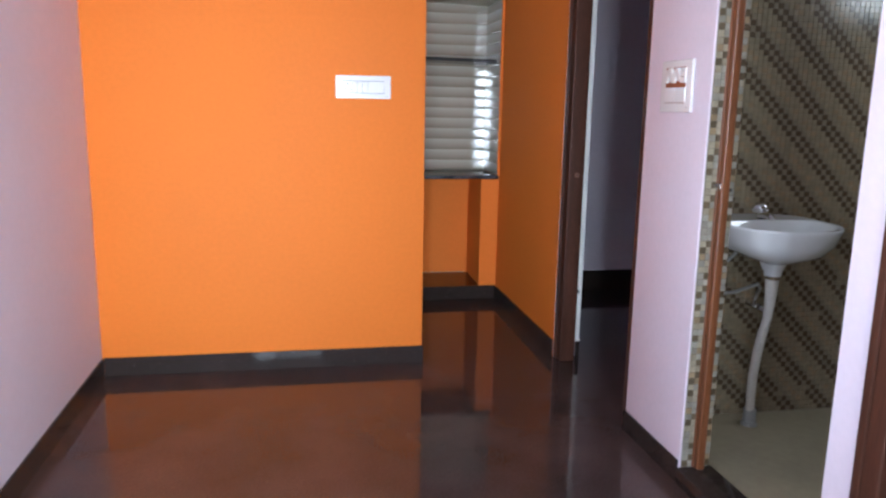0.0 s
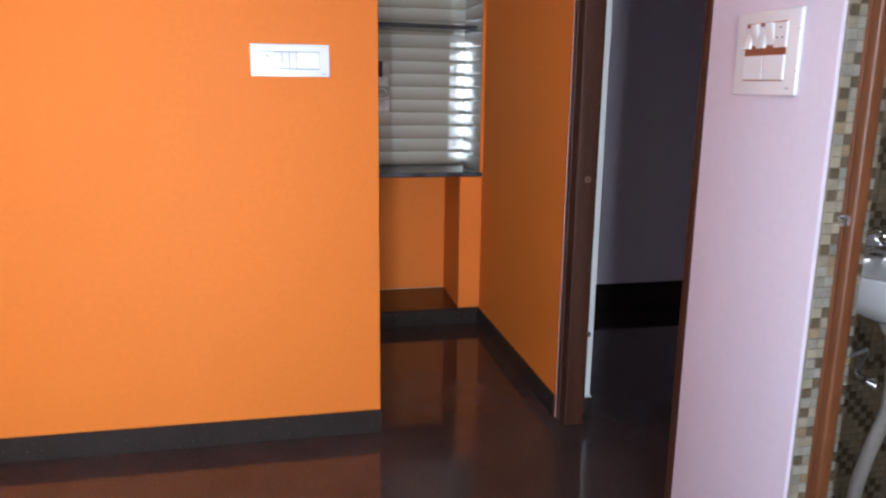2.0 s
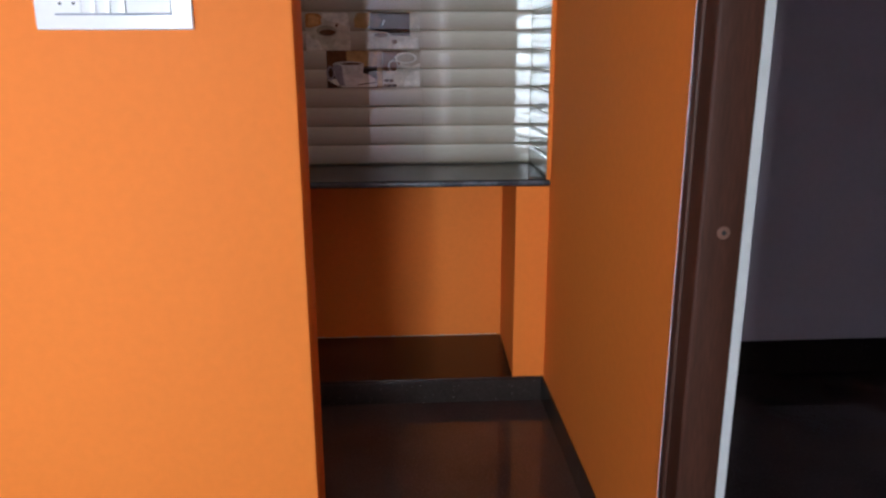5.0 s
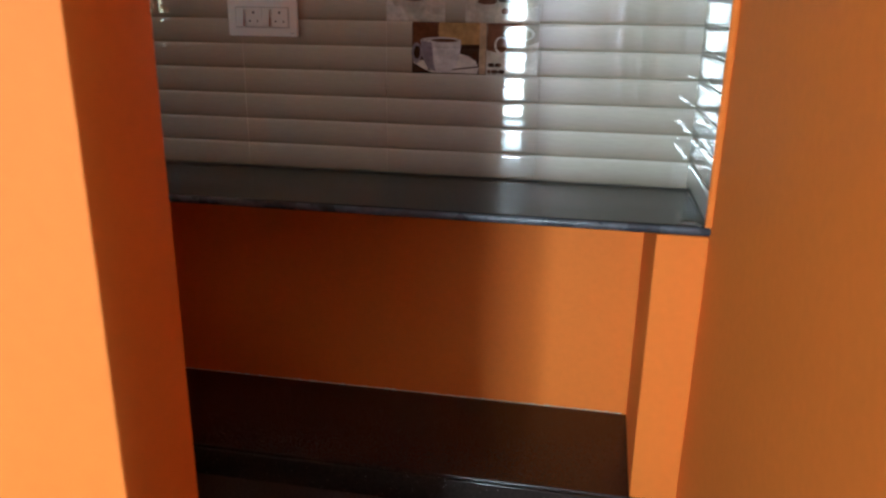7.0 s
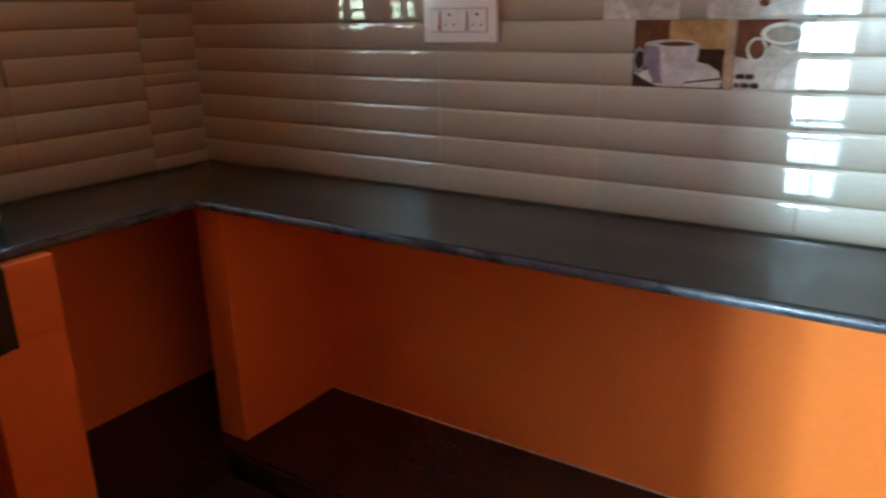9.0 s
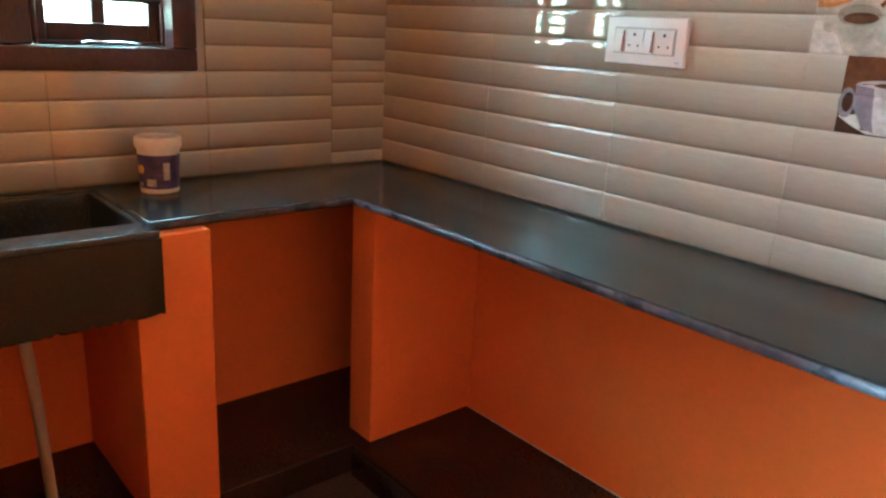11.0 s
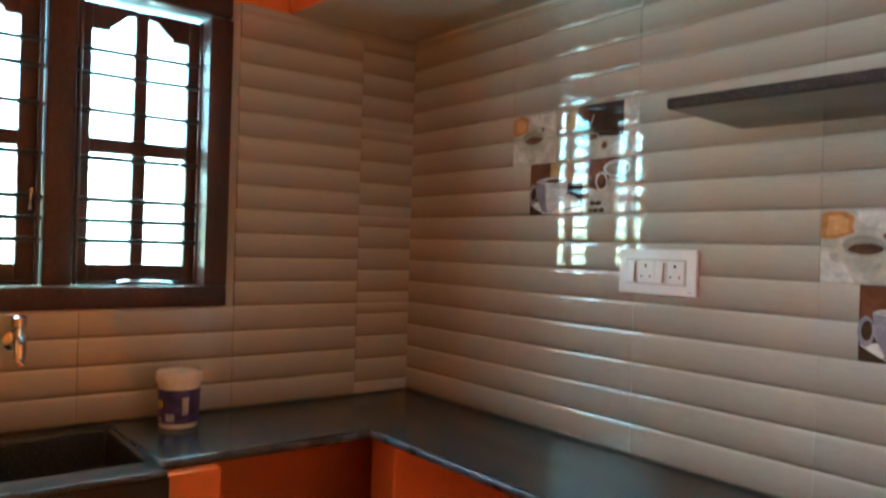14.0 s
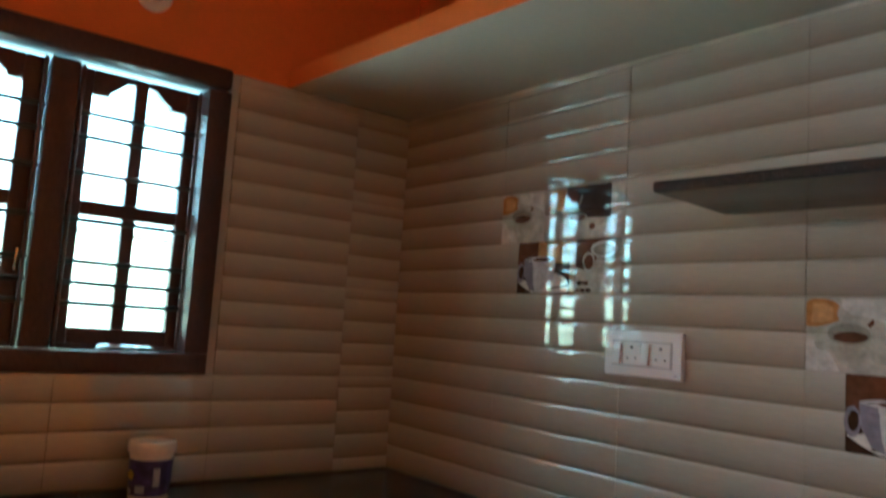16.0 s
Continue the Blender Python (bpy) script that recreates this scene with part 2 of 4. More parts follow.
def _lathe(profile, sides, cx, cy):
    bm = bmesh.new()
    rings = [[bm.verts.new((cx + r * math.cos(a), cy + r * math.sin(a), z)) for a in (2 * math.pi * k / sides for k in range(sides))] for r, z in profile]
    for a, b in zip(rings, rings[1:]):
        for k in range(sides):
            bm.faces.new((a[k], a[(k + 1) % sides], b[(k + 1) % sides], b[k]))
    bm.faces.new(rings[0][::-1])
    bm.faces.new(rings[-1])
    return bm


def poly_bm(outline, depth, axis="y", at=0.0):
    """A flat outline (u, z) given thickness along y (or along x)."""
    bm = bmesh.new()
    f = []
    for d in (at, at + depth):
        f.append([bm.verts.new((u, d, z) if axis == "y" else (d, u, z)) for u, z in outline])
    bm.faces.new(f[0])
    bm.faces.new(f[1][::-1])
    n = len(outline)
    for k in range(n):
        bm.faces.new((f[0][k], f[1][k], f[1][(k + 1) % n], f[0][(k + 1) % n]))
    return bm


def paint_sides(ob, *rules):
    """Gives faces whose normal matches (axis, sign) another of the mesh's materials."""
    for p in ob.data.polygons:
        for axis, sign, index in rules:
            if p.normal[axis] * sign > 0.7:
                p.material_index = index


# ---- the plan ----
XL, XT, XR, XR2 = -1.655, -1.680, 0.759, 0.897   # hall's side wall, kitchen tile, passage wall and its far face
YA = 0.135                                        # back of the partition
YT, YU = 1.745, 1.795                             # kitchen tile face, wall below the counter
CEIL = 2.90
COUNTER_Z = 0.91

structure("floor", box_bm(-2.0, 3.7, Y0 - 0.2, 2.1, -0.12, 0.0), FLOOR, "polished dark brown granite floor with soft reflections", "floor")
structure("ceiling", box_bm(-2.0, 3.7, Y0 - 0.2, 2.1, CEIL, CEIL + 0.12), WHITE, "plain white painted ceiling slab", "ceiling")

partition = structure("wall_partition", box_bm(-1.70, 0.0, 0.0, YA, 0.0, CEIL, 0.004, 2), ORANGE, "bright orange painted partition wall before the kitchen", "wall", True)
structure("wall_west_hall", box_bm(-1.82, XL, -2.7, -0.0005, 0.0, CEIL), LILAC, "pale lilac painted hall wall", "wall")
# opening added to go with the west fill lamp, always out of view
structure("wall_west_hall_window", join(box_bm(-1.82, XL, -3.6, -2.7, 0.0, 1.03), box_bm(-1.82, XL, -3.6, -2.7, 2.17, CEIL), box_bm(-1.82, XL, Y0, -3.6, 0, CEIL)), LILAC, "lilac hall wall round an added unseen opening", "wall")

# kitchen's window wall: pieces round the opening
WY0, WY1, WZ0, WZ1 = 0.137, 1.047, 1.233, 2.186
for nm, y0, y1, z0, z1 in (("below", 0.0, 2.0, 0.0, WZ0), ("above", 0.0, 2.0, WZ1, CEIL), ("near", 0.0, WY0, WZ0, WZ1), ("far", WY1, 2.0, WZ0, WZ1)):
    structure("wall_west_kitchen_" + nm, box_bm(-1.81, -1.70, y0, y1, z0, z1), ORANGE, "orange painted kitchen wall " + nm + " a wooden window" if nm in ("below", "above") else "orange painted kitchen wall beside a wooden window", "wall")
structure("wall_north", box_bm(-1.70, XR, YU, 2.0, 0.0, CEIL), ORANGE, "orange painted kitchen wall behind the counter", "wall")
upper = box_bm(-1.70, XR, YU - 0.03, YU, 2.26, CEIL)
tagged(part("wall_north_upper", upper, ORANGE), "orange painted wall above the loft", "wall", kind="structure")

wall_e = structure("wall_east_passage", box_bm(XR, XR2, -0.007, 2.0, 0.0, CEIL),
                   [LILAC, ORANGE], "passage wall painted orange with a pale plaster edge at the door", "wall")
paint_sides(wall_e, (0, -1, 1))
structure("trim_jamb", join(box_bm(0.872, XR2, -0.046, -0.0072, 0.10, 2.08, 0.002), box_bm(0.868, XR2 + 0.006, -0.052, -0.0075, 0.1005, 0.106, 0.002)), WHITE, "bluish-white plaster edge of the bedroom doorway", "trim")
structure("wall_east_bedroom_lintel", box_bm(XR, XR2, -0.985, -0.007, 2.15, CEIL), LILAC, "lilac wall above the bedroom door", "wall")
XW = 0.880    # bathroom face of the hall's east wall
structure("wall_east_pier", box_bm(XR, XW, -1.475, -0.985, 0.0, CEIL, 0.006, 3), LILAC, "pale pink-lilac painted pier between two doorways", "wall", True)
structure("wall_east_bath_lintel", box_bm(XR, XW, -2.235, -1.475, 2.15, CEIL), LILAC, "lilac wall above the bathroom door", "wall")
# the gap at y -5.45..-4.55 is added for the east fill lamp, unseen
structure("wall_east_near", join(box_bm(XR, XW, -2.345, -2.235, 0.0, CEIL), box_bm(XR, XW, -3.35, -2.345, 2.15, CEIL),
                                 box_bm(XR, XW, -4.55, -3.35, 0.0, CEIL), box_bm(XR, XW, Y0, -5.45, 0.0, CEIL),
                                 box_bm(XR, XW, -5.45, -4.55, 0.0, 1.03), box_bm(XR, XW, -5.45, -4.55, 2.17, CEIL)), LILAC, "pale lilac painted hall wall", "wall")
# front wall with the open doorway
structure("wall_south", join(box_bm(-1.9, -1.36, Y0 - 0.2, Y0, 0, CEIL), box_bm(-0.28, 0.95, Y0 - 0.2, Y0, 0, CEIL),
                             box_bm(-1.36, -0.28, Y0 - 0.2, Y0, 2.15, CEIL)), LILAC, "lilac front wall with an open doorway", "wall")
# bedroom
structure("wall_bedroom_north", box_bm(XR2, 3.55, 1.50, 1.62, 0, CEIL), LILAC, "dim lilac bedroom wall", "wall")
structure("wall_bedroom_east", box_bm(3.55, 3.7, -1.0, 1.62, 0, CEIL), LILAC, "dim lilac bedroom end wall", "wall")
structure("wall_bedroom_south", box_bm(XW, 3.55, -0.99, -0.90, 0, CEIL), LILAC, "lilac bedroom side wall", "wall")
structure("baseboard_bedroom", box_bm(XR2, 3.55, 1.485, 1.50, 0, 0.155, 0.003), SKIRT, "black granite skirting along the bedroom wall", "skirting")
# bathroom
BY, BZ = -1.0, 0.045
structure("floor_bathroom", box_bm(XW, 2.6, -2.75, -0.995, 0.0, BZ), BATHFLOOR, "olive beige bathroom floor", "floor")
# this wall's high opening is added beside the bathroom fill lamp, out of view
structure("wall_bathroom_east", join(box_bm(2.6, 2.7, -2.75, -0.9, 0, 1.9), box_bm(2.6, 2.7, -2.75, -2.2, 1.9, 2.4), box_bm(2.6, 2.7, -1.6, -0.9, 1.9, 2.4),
                                     box_bm(2.6, 2.7, -2.75, -0.9, 2.4, CEIL)), MOSAIC[4], "beige tiled bathroom wall with an added unseen opening", "wall")
structure("wall_bathroom_south", box_bm(XW, 2.6, -2.85, -2.75, 0, CEIL), MOSAIC[4], "beige tiled bathroom wall", "wall")
structure("threshold_bathroom", box_bm(XR - 0.012, XW + 0.012, -2.235, -1.475, 0.0, 0.062, 0.004), SKIRT, "black granite threshold of the bathroom door", "threshold", True)


# skirtings
def skirting(name, x0, x1, y0, y1, h=0.097):
    """A row of granite pieces with fine joints, on a recessed bed."""
    along_x = x1 - x0 > y1 - y0
    bed = box_bm(x0 + 0.002, x1 - 0.002, y0 + 0.002, y1 - 0.0002, 0.0, h - 0.002) if along_x else box_bm(x0 + 0.002, x1 - 0.002, y0 + 0.0002, y1 - 0.0002, 0.0, h - 0.002)
    base = structure(name, bed, SKIRT, "black granite skirting with pale flecks along the wall foot", "skirting")
    lo, hi = (x0, x1) if along_x else (y0, y1)
    n = max(1, round((hi - lo) / 0.58))
    for k in range(n):
        a, b = lo + (hi - lo) * k / n + (0.0005 if k else 0), lo + (hi - lo) * (k + 1) / n - (0.0005 if k < n - 1 else 0)
        part("granite_piece", box_bm(a, b, y0, y1, 0.0, h, 0.0006) if along_x else box_bm(x0, x1, a, b, 0.0, h, 0.0006), SKIRT, base)


skirting("baseboard_partition", XL + 0.010, 0.006, -0.010, -0.0006)
skirting("baseboard_partition_end", 0.0006, 0.008, -0.0005, YA, 0.097)
skirting("baseboard_west", XL + 0.0006, XL + 0.010, Y0, -0.0105)
skirting("baseboard_passage", XR - 0.009, XR - 0.0006, 0.0, 1.315)
skirting("baseboard_pier", XR - 0.009, XR - 0.0006, -1.470, -0.982, 0.088)
skirting("baseboard_near", XR - 0.009, XR - 0.0006, -2.34, -2.24, 0.088)
skirting("baseboard_jamb", 0.874, 0.895, -0.056, -0.0465, 0.100)


# ---- doors ----
def door_frame(name, label, y0, y1, x0, x1, wood, w0=0.085, w1=0.085, top=2.15, sill=0.0):
    """Two posts and a head, each with a stepped moulding towards the hall."""
    f = thing(name, label, "door frame", (x0, (y0 + y1) / 2, sill), kind="structure")
    ox, oy = x0, (y0 + y1) / 2
    for nm, a, b, s in (("far_post", y1 - w1, y1, -1), ("near_post", y0, y0 + w0, 1)):
        yo = b if s < 0 else a
        bms = [box_bm(0, x1 - x0, a - oy, b - oy, 0, top - sill, 0.006, 3)]
        for k, (d, wdt) in enumerate(((0.007, 0.34),)):
            lo, hi = (b - (b - a) * wdt, b) if s < 0 else (a, a + (b - a) * wdt)
            bms.append(box_bm(-d, 0.004, lo - oy, hi - oy, 0, top - sill, 0.004, 2))
        part(nm, join(*bms), wood, f, smooth=True)
    part("head", box_bm(0, x1 - x0, y0 + w0 - oy, y1 - w1 - oy, top - sill - 0.08, top - sill, 0.005), wood, f, smooth=True)
    return f


bed = door_frame("door_1", "dark varnished wooden door frame of the bedroom", -0.985, -0.009, 0.766, 0.853, WOOD, w0=0.05, w1=0.088)
plug = lathe_bm([(0.005, 0.0), (0.011, 0.0), (0.013, 0.002), (0.011, 0.004), (0.005, 0.004)], 16)
bmesh.ops.rotate(plug, verts=plug.verts[:], cent=(0, 0, 0), matrix=Euler((radians(90), 0, 0)).to_matrix())
bmesh.ops.translate(plug, verts=plug.verts[:], vec=(0.813 - 0.766, -0.0972 + 0.497, 1.046))
part("screw_plug", plug, mat("wood_filler", (0.20, 0.10, 0.07), 0.6), bed, "pale filled screw hole")
hole = lathe_bm([(0.0048, 0.0), (0.0048, 0.0045)], 12)
bmesh.ops.rotate(hole, verts=hole.verts[:], cent=(0, 0, 0), matrix=Euler((radians(90), 0, 0)).to_matrix())
bmesh.ops.translate(hole, verts=hole.verts[:], vec=(0.813 - 0.766, -0.0972 + 0.497, 1.046))
part("plug_hole", hole, DARKHOLE, bed, "dark bolt hole")
hinge = box_bm(0.090, 0.097, 0.40, 0.41, 0.39, 0.41, 0.002)
part("door_catch", hinge, IRON, bed, "small dark iron catch")

bath = door_frame("door_2", "orange-brown varnished wooden frame of the bathroom door", -2.235, -1.475, 0.814, 0.846, BATHWOOD, w0=0.05, w1=0.036, sill=0.062)
part("latch_strike", join(box_bm(-0.010, 0.004, 0.354, 0.372, 1.060, 1.086, 0.002), tube_bm([(-0.008, 0.372, 1.080), (-0.018, 0.366, 1.080), (-0.020, 0.352, 1.072)], 0.003, 8)), CHROME, bath, "chrome latch strike", True)

near = door_frame("door_3", "brown varnished wooden door and frame, closed", -3.35, -2.347, 0.752, 0.87, WOOD)
leaf = part("door_leaf", box_bm(0.05, 0.085, -0.39, 0.39, 0.01, 2.06, 0.004), WOOD, near, "closed brown door leaf")


# front door: an open strip beside glazed lights with wooden bars
front = thing("door_4", "wooden front door frame with barred lights standing open", "door frame", (-0.82, Y0 - 0.03, 0.0), kind="structure")
for x0, x1 in ((-0.54, -0.49), (-0.20, -0.16), (0.175, 0.20), (0.49, 0.54)):
    part("upright", box_bm(x0, x1, -0.02, 0.02, 0.0, 2.08, 0.004), WOOD, front, smooth=True)
part("head", box_bm(-0.54, 0.54, -0.02, 0.02, 2.081, 2.15, 0.004), WOOD, front, smooth=True)
for z in (0.03, 0.52, 0.98, 1.42, 1.82):
    part("glazing_bar", box_bm(-0.159, 0.174, -0.015, 0.015, z, z + 0.028, 0.003), WOOD, front, smooth=True)
    part("glazing_bar", box_bm(0.201, 0.489, -0.015, 0.015, z, z + 0.028, 0.003), WOOD, front, smooth=True)


# ---- switch plates ----
def plate(name, label, m, w, h, cells, bar, deep=0.010, side_gap=0.0, wedge=None):
    """A white modular plate, facing -y, with rockers and sockets set side by side. cells: (kind, width share)."""
    t = thing(name, label, "switch plate")
    t.matrix_basis = m
    part("cover_plate", box_bm(-w / 2, w / 2, -deep, 0.0, -h / 2, h / 2, 0.0035, 3), PLASTIC, t, smooth=True)
    iw, ih = w * 0.745, h * 0.50
    part("inner_frame", box_bm(-iw / 2 - side_gap, iw / 2 + side_gap, -deep - 0.0015, -deep + 0.002, -ih / 2 - 0.003, ih / 2 + 0.003, 0.0008), bar, t, "thin grey gap round the modules")
    x = -iw / 2
    for kind, share in cells:
        cw = iw * share
        c0, c1 = x + 0.0006, x + cw - 0.0006
        if kind == "blank":
            part("blank_module", box_bm(c0, c1, -deep - 0.0045, -deep + 0.001, -ih / 2, ih / 2, 0.0012), PLASTIC, t)
        elif kind == "switch":
            bm = box_bm(c0, c1, -deep - 0.0055, -deep + 0.001, -ih / 2, ih / 2, 0.0015)
            for v in bm.verts:
                if v.co.y < -deep - 0.002:
                    v.co.y += 0.005 * (v.co.z / ih)
            r = part("rocker", bm, PLASTIC, t, smooth=True)
            if wedge:
                part("rocker_flank", poly_bm([(c1 - 0.0075, -ih * 0.46), (c1 - 0.001, -ih * 0.46), (c1 - 0.003, ih * 0.40)], 0.0050, "y", -deep - 0.0090), wedge, r, "red-brown flank of the tilted rocker")
        else:
            k = part("socket", box_bm(c0, c1, -deep - 0.0045, -deep + 0.001, -ih / 2, ih / 2, 0.0012), PLASTIC, t)
            for hx, hz, r in ((0, 0.26, 0.0040), (-0.24, -0.2, 0.0028), (0.24, -0.2, 0.0028)):
                hole = lathe_bm([(r, 0), (r, 0.0012)], 10)
                bmesh.ops.rotate(hole, verts=hole.verts[:], cent=(0, 0, 0), matrix=Euler((radians(90), 0, 0)).to_matrix())
                bmesh.ops.translate(hole, verts=hole.verts[:], vec=(x + cw * (0.5 + hx), -deep - 0.0042, hz * ih))
                part("pin_hole", hole, DARKHOLE, k, "dark pin hole")
        x += cw
    part("maker_mark", box_bm(w * 0.40, w * 0.455, -deep - 0.0004, -deep + 0.001, -h * 0.42, -h * 0.39), GREYPLASTIC, t, "tiny grey printed bar")
    return t


plate("switch_plate", "white modular switch plate with socket on the orange wall", pose(-0.3205, -0.0002, 1.483), 0.281, 0.115,
      (("socket", 0.24), ("switch", 0.125), ("switch", 0.125), ("switch", 0.125), ("blank", 0.385)), BLUEGREY)
plate("socket_plate", "white twin socket plate with switches on beige kitchen tiles", pose(-0.582, YT - 0.0057, 1.388), 0.230, 0.114,
      (("switch", 0.19), ("socket", 0.31), ("switch", 0.19), ("socket", 0.31)), GREYPLASTIC, 0.016, 0.003, COPPERY)

# upright double-row plate beside the bathroom door
S2 = thing("switch_board", "white two-row switch board with brown gaps on the lilac pier", "switch plate")
S2.matrix_basis = pose(XR - 0.0002, -1.246, 1.490, 0, 0, -90)
part("cover_plate", box_bm(-0.119, 0.119, -0.012, 0, -0.099, 0.092, 0.005, 3), PLASTIC, S2, smooth=True)
part("inner_frame", box_bm(-0.076, 0.076, -0.0135, -0.009, -0.066, 0.066, 0.001), COPPERY, S2, "brown gap round the modules")
for k, tilt in enumerate((1, -1, 1, -1)):
    bm = box_bm(-0.0765 + k * 0.0275, -0.0765 + k * 0.0275 + 0.0268, -0.018, -0.010, 0.008, 0.0635, 0.002)
    for v in bm.verts:
        if v.co.y < -0.014:
            v.co.y += 0.006 * tilt * (v.co.z - 0.036) / 0.028
    part("rocker", bm, PLASTIC, S2, smooth=True)
soc = part("socket", box_bm(0.0345, 0.0765, -0.016, -0.010, 0.008, 0.0635, 0.002), PLASTIC, S2)
for hx, hz in ((0.055, 0.052), (0.046, 0.030), (0.064, 0.030)):
    hole = lathe_bm([(0.0024, 0), (0.0024, 0.001)], 10)
    bmesh.ops.rotate(hole, verts=hole.verts[:], cent=(0, 0, 0), matrix=Euler((radians(90), 0, 0)).to_matrix())
    bmesh.ops.translate(hole, verts=hole.verts[:], vec=(hx, -0.0158, hz))
    part("pin_hole", hole, DARKHOLE, soc, "dark pin hole")
for a, b in ((-0.0765, -0.0015), (0.0015, 0.0765)):
    part("blank_module", box_bm(a, b, -0.016, -0.010, -0.0635, -0.008, 0.002), PLASTIC, S2)
for z in (0.045, -0.045):
    part("cover_screw", box_bm(0.1135, 0.1165, -0.0128, -0.0105, z - 0.002, z + 0.002, 0.0006), GREYPLASTIC, S2, "tiny grey cover screw")
part("maker_mark", box_bm(0.085, 0.100, -0.0124, -0.011, -0.084, -0.080), GREYPLASTIC, S2, "tiny grey printed bar")


# ---- kitchen counter ----
def rounded_slab(outline_pts, z0, z1, r=0.011):
    """A slab with a half-round nose on all its upper and lower edges."""
    bm = bmesh.new()
    lo = [bm.verts.new((x, y, z0)) for x, y in outline_pts]
    f = bm.faces.new(lo)
    ext = bmesh.ops.extrude_face_region(bm, geom=[f])
    for v in [g for g in ext["geom"] if isinstance(g, bmesh.types.BMVert)]:
        v.co.z = z1
    rim = [e for e in bm.edges if abs(e.verts[0].co.z - e.verts[1].co.z) < 1e-6]
    bmesh.ops.bevel(bm, geom=rim, offset=r, segments=4, profile=0.5, affect="EDGES")
    return bm


CF, LF = 1.310, -1.222    # front edges of the two counters
SX0, SX1, SY1 = -1.615, -1.245, 0.715   # sink opening
top_main = rounded_slab([(-1.70, SY1 + 0.004), (LF, SY1 + 0.004), (LF, CF), (XR, CF), (XR, YU - 0.002), (-1.70, YU - 0.002)], COUNTER_Z - 0.026, COUNTER_Z)
counter = thing("kitchen_worktop", "black polished granite worktop with rounded worn front edge", "worktop", (0, 0, COUNTER_Z))
ws = part("corner_slab", top_main, COUNTER, counter, smooth=True)
ws.location.z = -COUNTER_Z
ws.data.materials.append(NOSE)
paint_sides(ws, (1, -1, 1), (0, 1, 1))
s3 = part("back_strip", box_bm(-1.70, SX0 - 0.02, YA + 0.002, SY1 + 0.003, COUNTER_Z - 0.026, COUNTER_Z, 0.003), COUNTER, counter)
s3.location.z = -COUNTER_Z

# masonry legs and plinth below
structure("plinth", rounded_slab([(-1.70, YA + 0.001), (-1.215, YA + 0.001), (-1.215, 1.317), (XR, 1.317), (XR, YU - 0.001), (-1.70, YU - 0.001)], 0.0, 0.099, 0.005),
          PLINTH, "raised dark granite plinth below the counter", "plinth", True)
structure("plinth_face", box_bm(-1.20, XR - 0.010, 1.304, 1.3165, 0.0, 0.092, 0.003), SKIRT, "black granite facing of the plinth", "skirting", True)
pier_e = box_bm(0.630, XR, 1.316, YU, 0.1, COUNTER_Z - 0.027, 0.003)
for v in pier_e.verts:
    if v.co.x < 0.7 and v.co.y > 1.5:
        v.co.x += 0.012
structure("counter_pier_east", pier_e, ORANGE, "orange painted masonry pier below the worktop", "pier", True)
structure("counter_pier_corner", box_bm(-1.307, -1.186, 1.366, YU, 0.1, COUNTER_Z - 0.027, 0.006, 3), ORANGE, "orange painted dividing pier below the worktop", "pier", True)
structure("counter_pier_sink", join(box_bm(-1.70, -1.190, 0.672, 0.862, 0.1, 0.698, 0.004, 3), box_bm(-1.70, -1.190, 0.722, 0.862, 0.690, COUNTER_Z - 0.027, 0.004, 3)), ORANGE, "orange painted dividing pier beside the sink", "pier", True)

# sink: a granite trough let into the counter
AX = -1.140
sink = thing("kitchen_sink", "dark granite trough sink with deep front apron", "sink", (-1.4, 0.46, COUNTER_Z))


def chipped_slab(x0, x1, y0, y1, z0, z1, seed):
    """An upright stone slab whose lower edge is roughly broken."""
    r = random.Random(seed)
    bm = bmesh.new()
    n = 46
    rings = []
    for k in range(n + 1):
        y = y0 + (y1 - y0) * k / n
        a = z0 + 0.007 * r.random() ** 2
        b = a + 0.004 * r.random()
        rings.append([bm.verts.new(c) for c in ((x0, y, a), (x1 - 0.004 * r.random(), y, a), (x1, y, b + 0.003), (x1, y, z1), (x0, y, z1))])
    for p, q in zip(rings, rings[1:]):
        for i in range(5):
            bm.faces.new((p[i], p[(i + 1) % 5], q[(i + 1) % 5], q[i]))
    bm.faces.new(rings[0][::-1])
    bm.faces.new(rings[-1])
    return bm


for nm, bm in (("apron", chipped_slab(AX - 0.028, AX, YA + 0.004, 0.722, 0.699, COUNTER_Z - 0.018, 12)),
               ("front_rim", box_bm(SX1 + 0.01, AX + 0.006, YA + 0.004, 0.718, COUNTER_Z - 0.0175, COUNTER_Z + 0.001, 0.006, 3)),
               ("back_wall", box_bm(SX0 - 0.019, SX0, YA + 0.004, 0.715, 0.700, COUNTER_Z - 0.004, 0.003)),
               ("end_wall", box_bm(SX0, AX - 0.03, 0.697, 0.717, 0.700, COUNTER_Z - 0.004, 0.003)),
               ("end_wall", box_bm(SX0, AX - 0.03, YA + 0.004, 0.205, 0.700, COUNTER_Z - 0.004, 0.003)),
               ("basin_floor", box_bm(SX0, AX - 0.03, 0.206, 0.696, 0.700, 0.722))):
    o = part(nm, bm, APRON if nm == "apron" else COUNTER, sink, "rough dark stone apron with chipped lower edge" if nm == "apron" else "", smooth=nm != "apron")
    o.location = (1.4, -0.46, -COUNTER_Z)
wp = thing("waste_pipe", "thin grey plastic waste pipe below the sink", "pipe", (-1.42, 0.47, 0.1))
part("pipe_body", tube_bm([(0, -0.01, 0.597), (0, 0, 0.45), (0.01, 0.008, 0.3), (0.005, 0.015, 0.12), (0, 0.02, 0.0)], 0.0145, 14), GREYPIPE, wp, smooth=True)
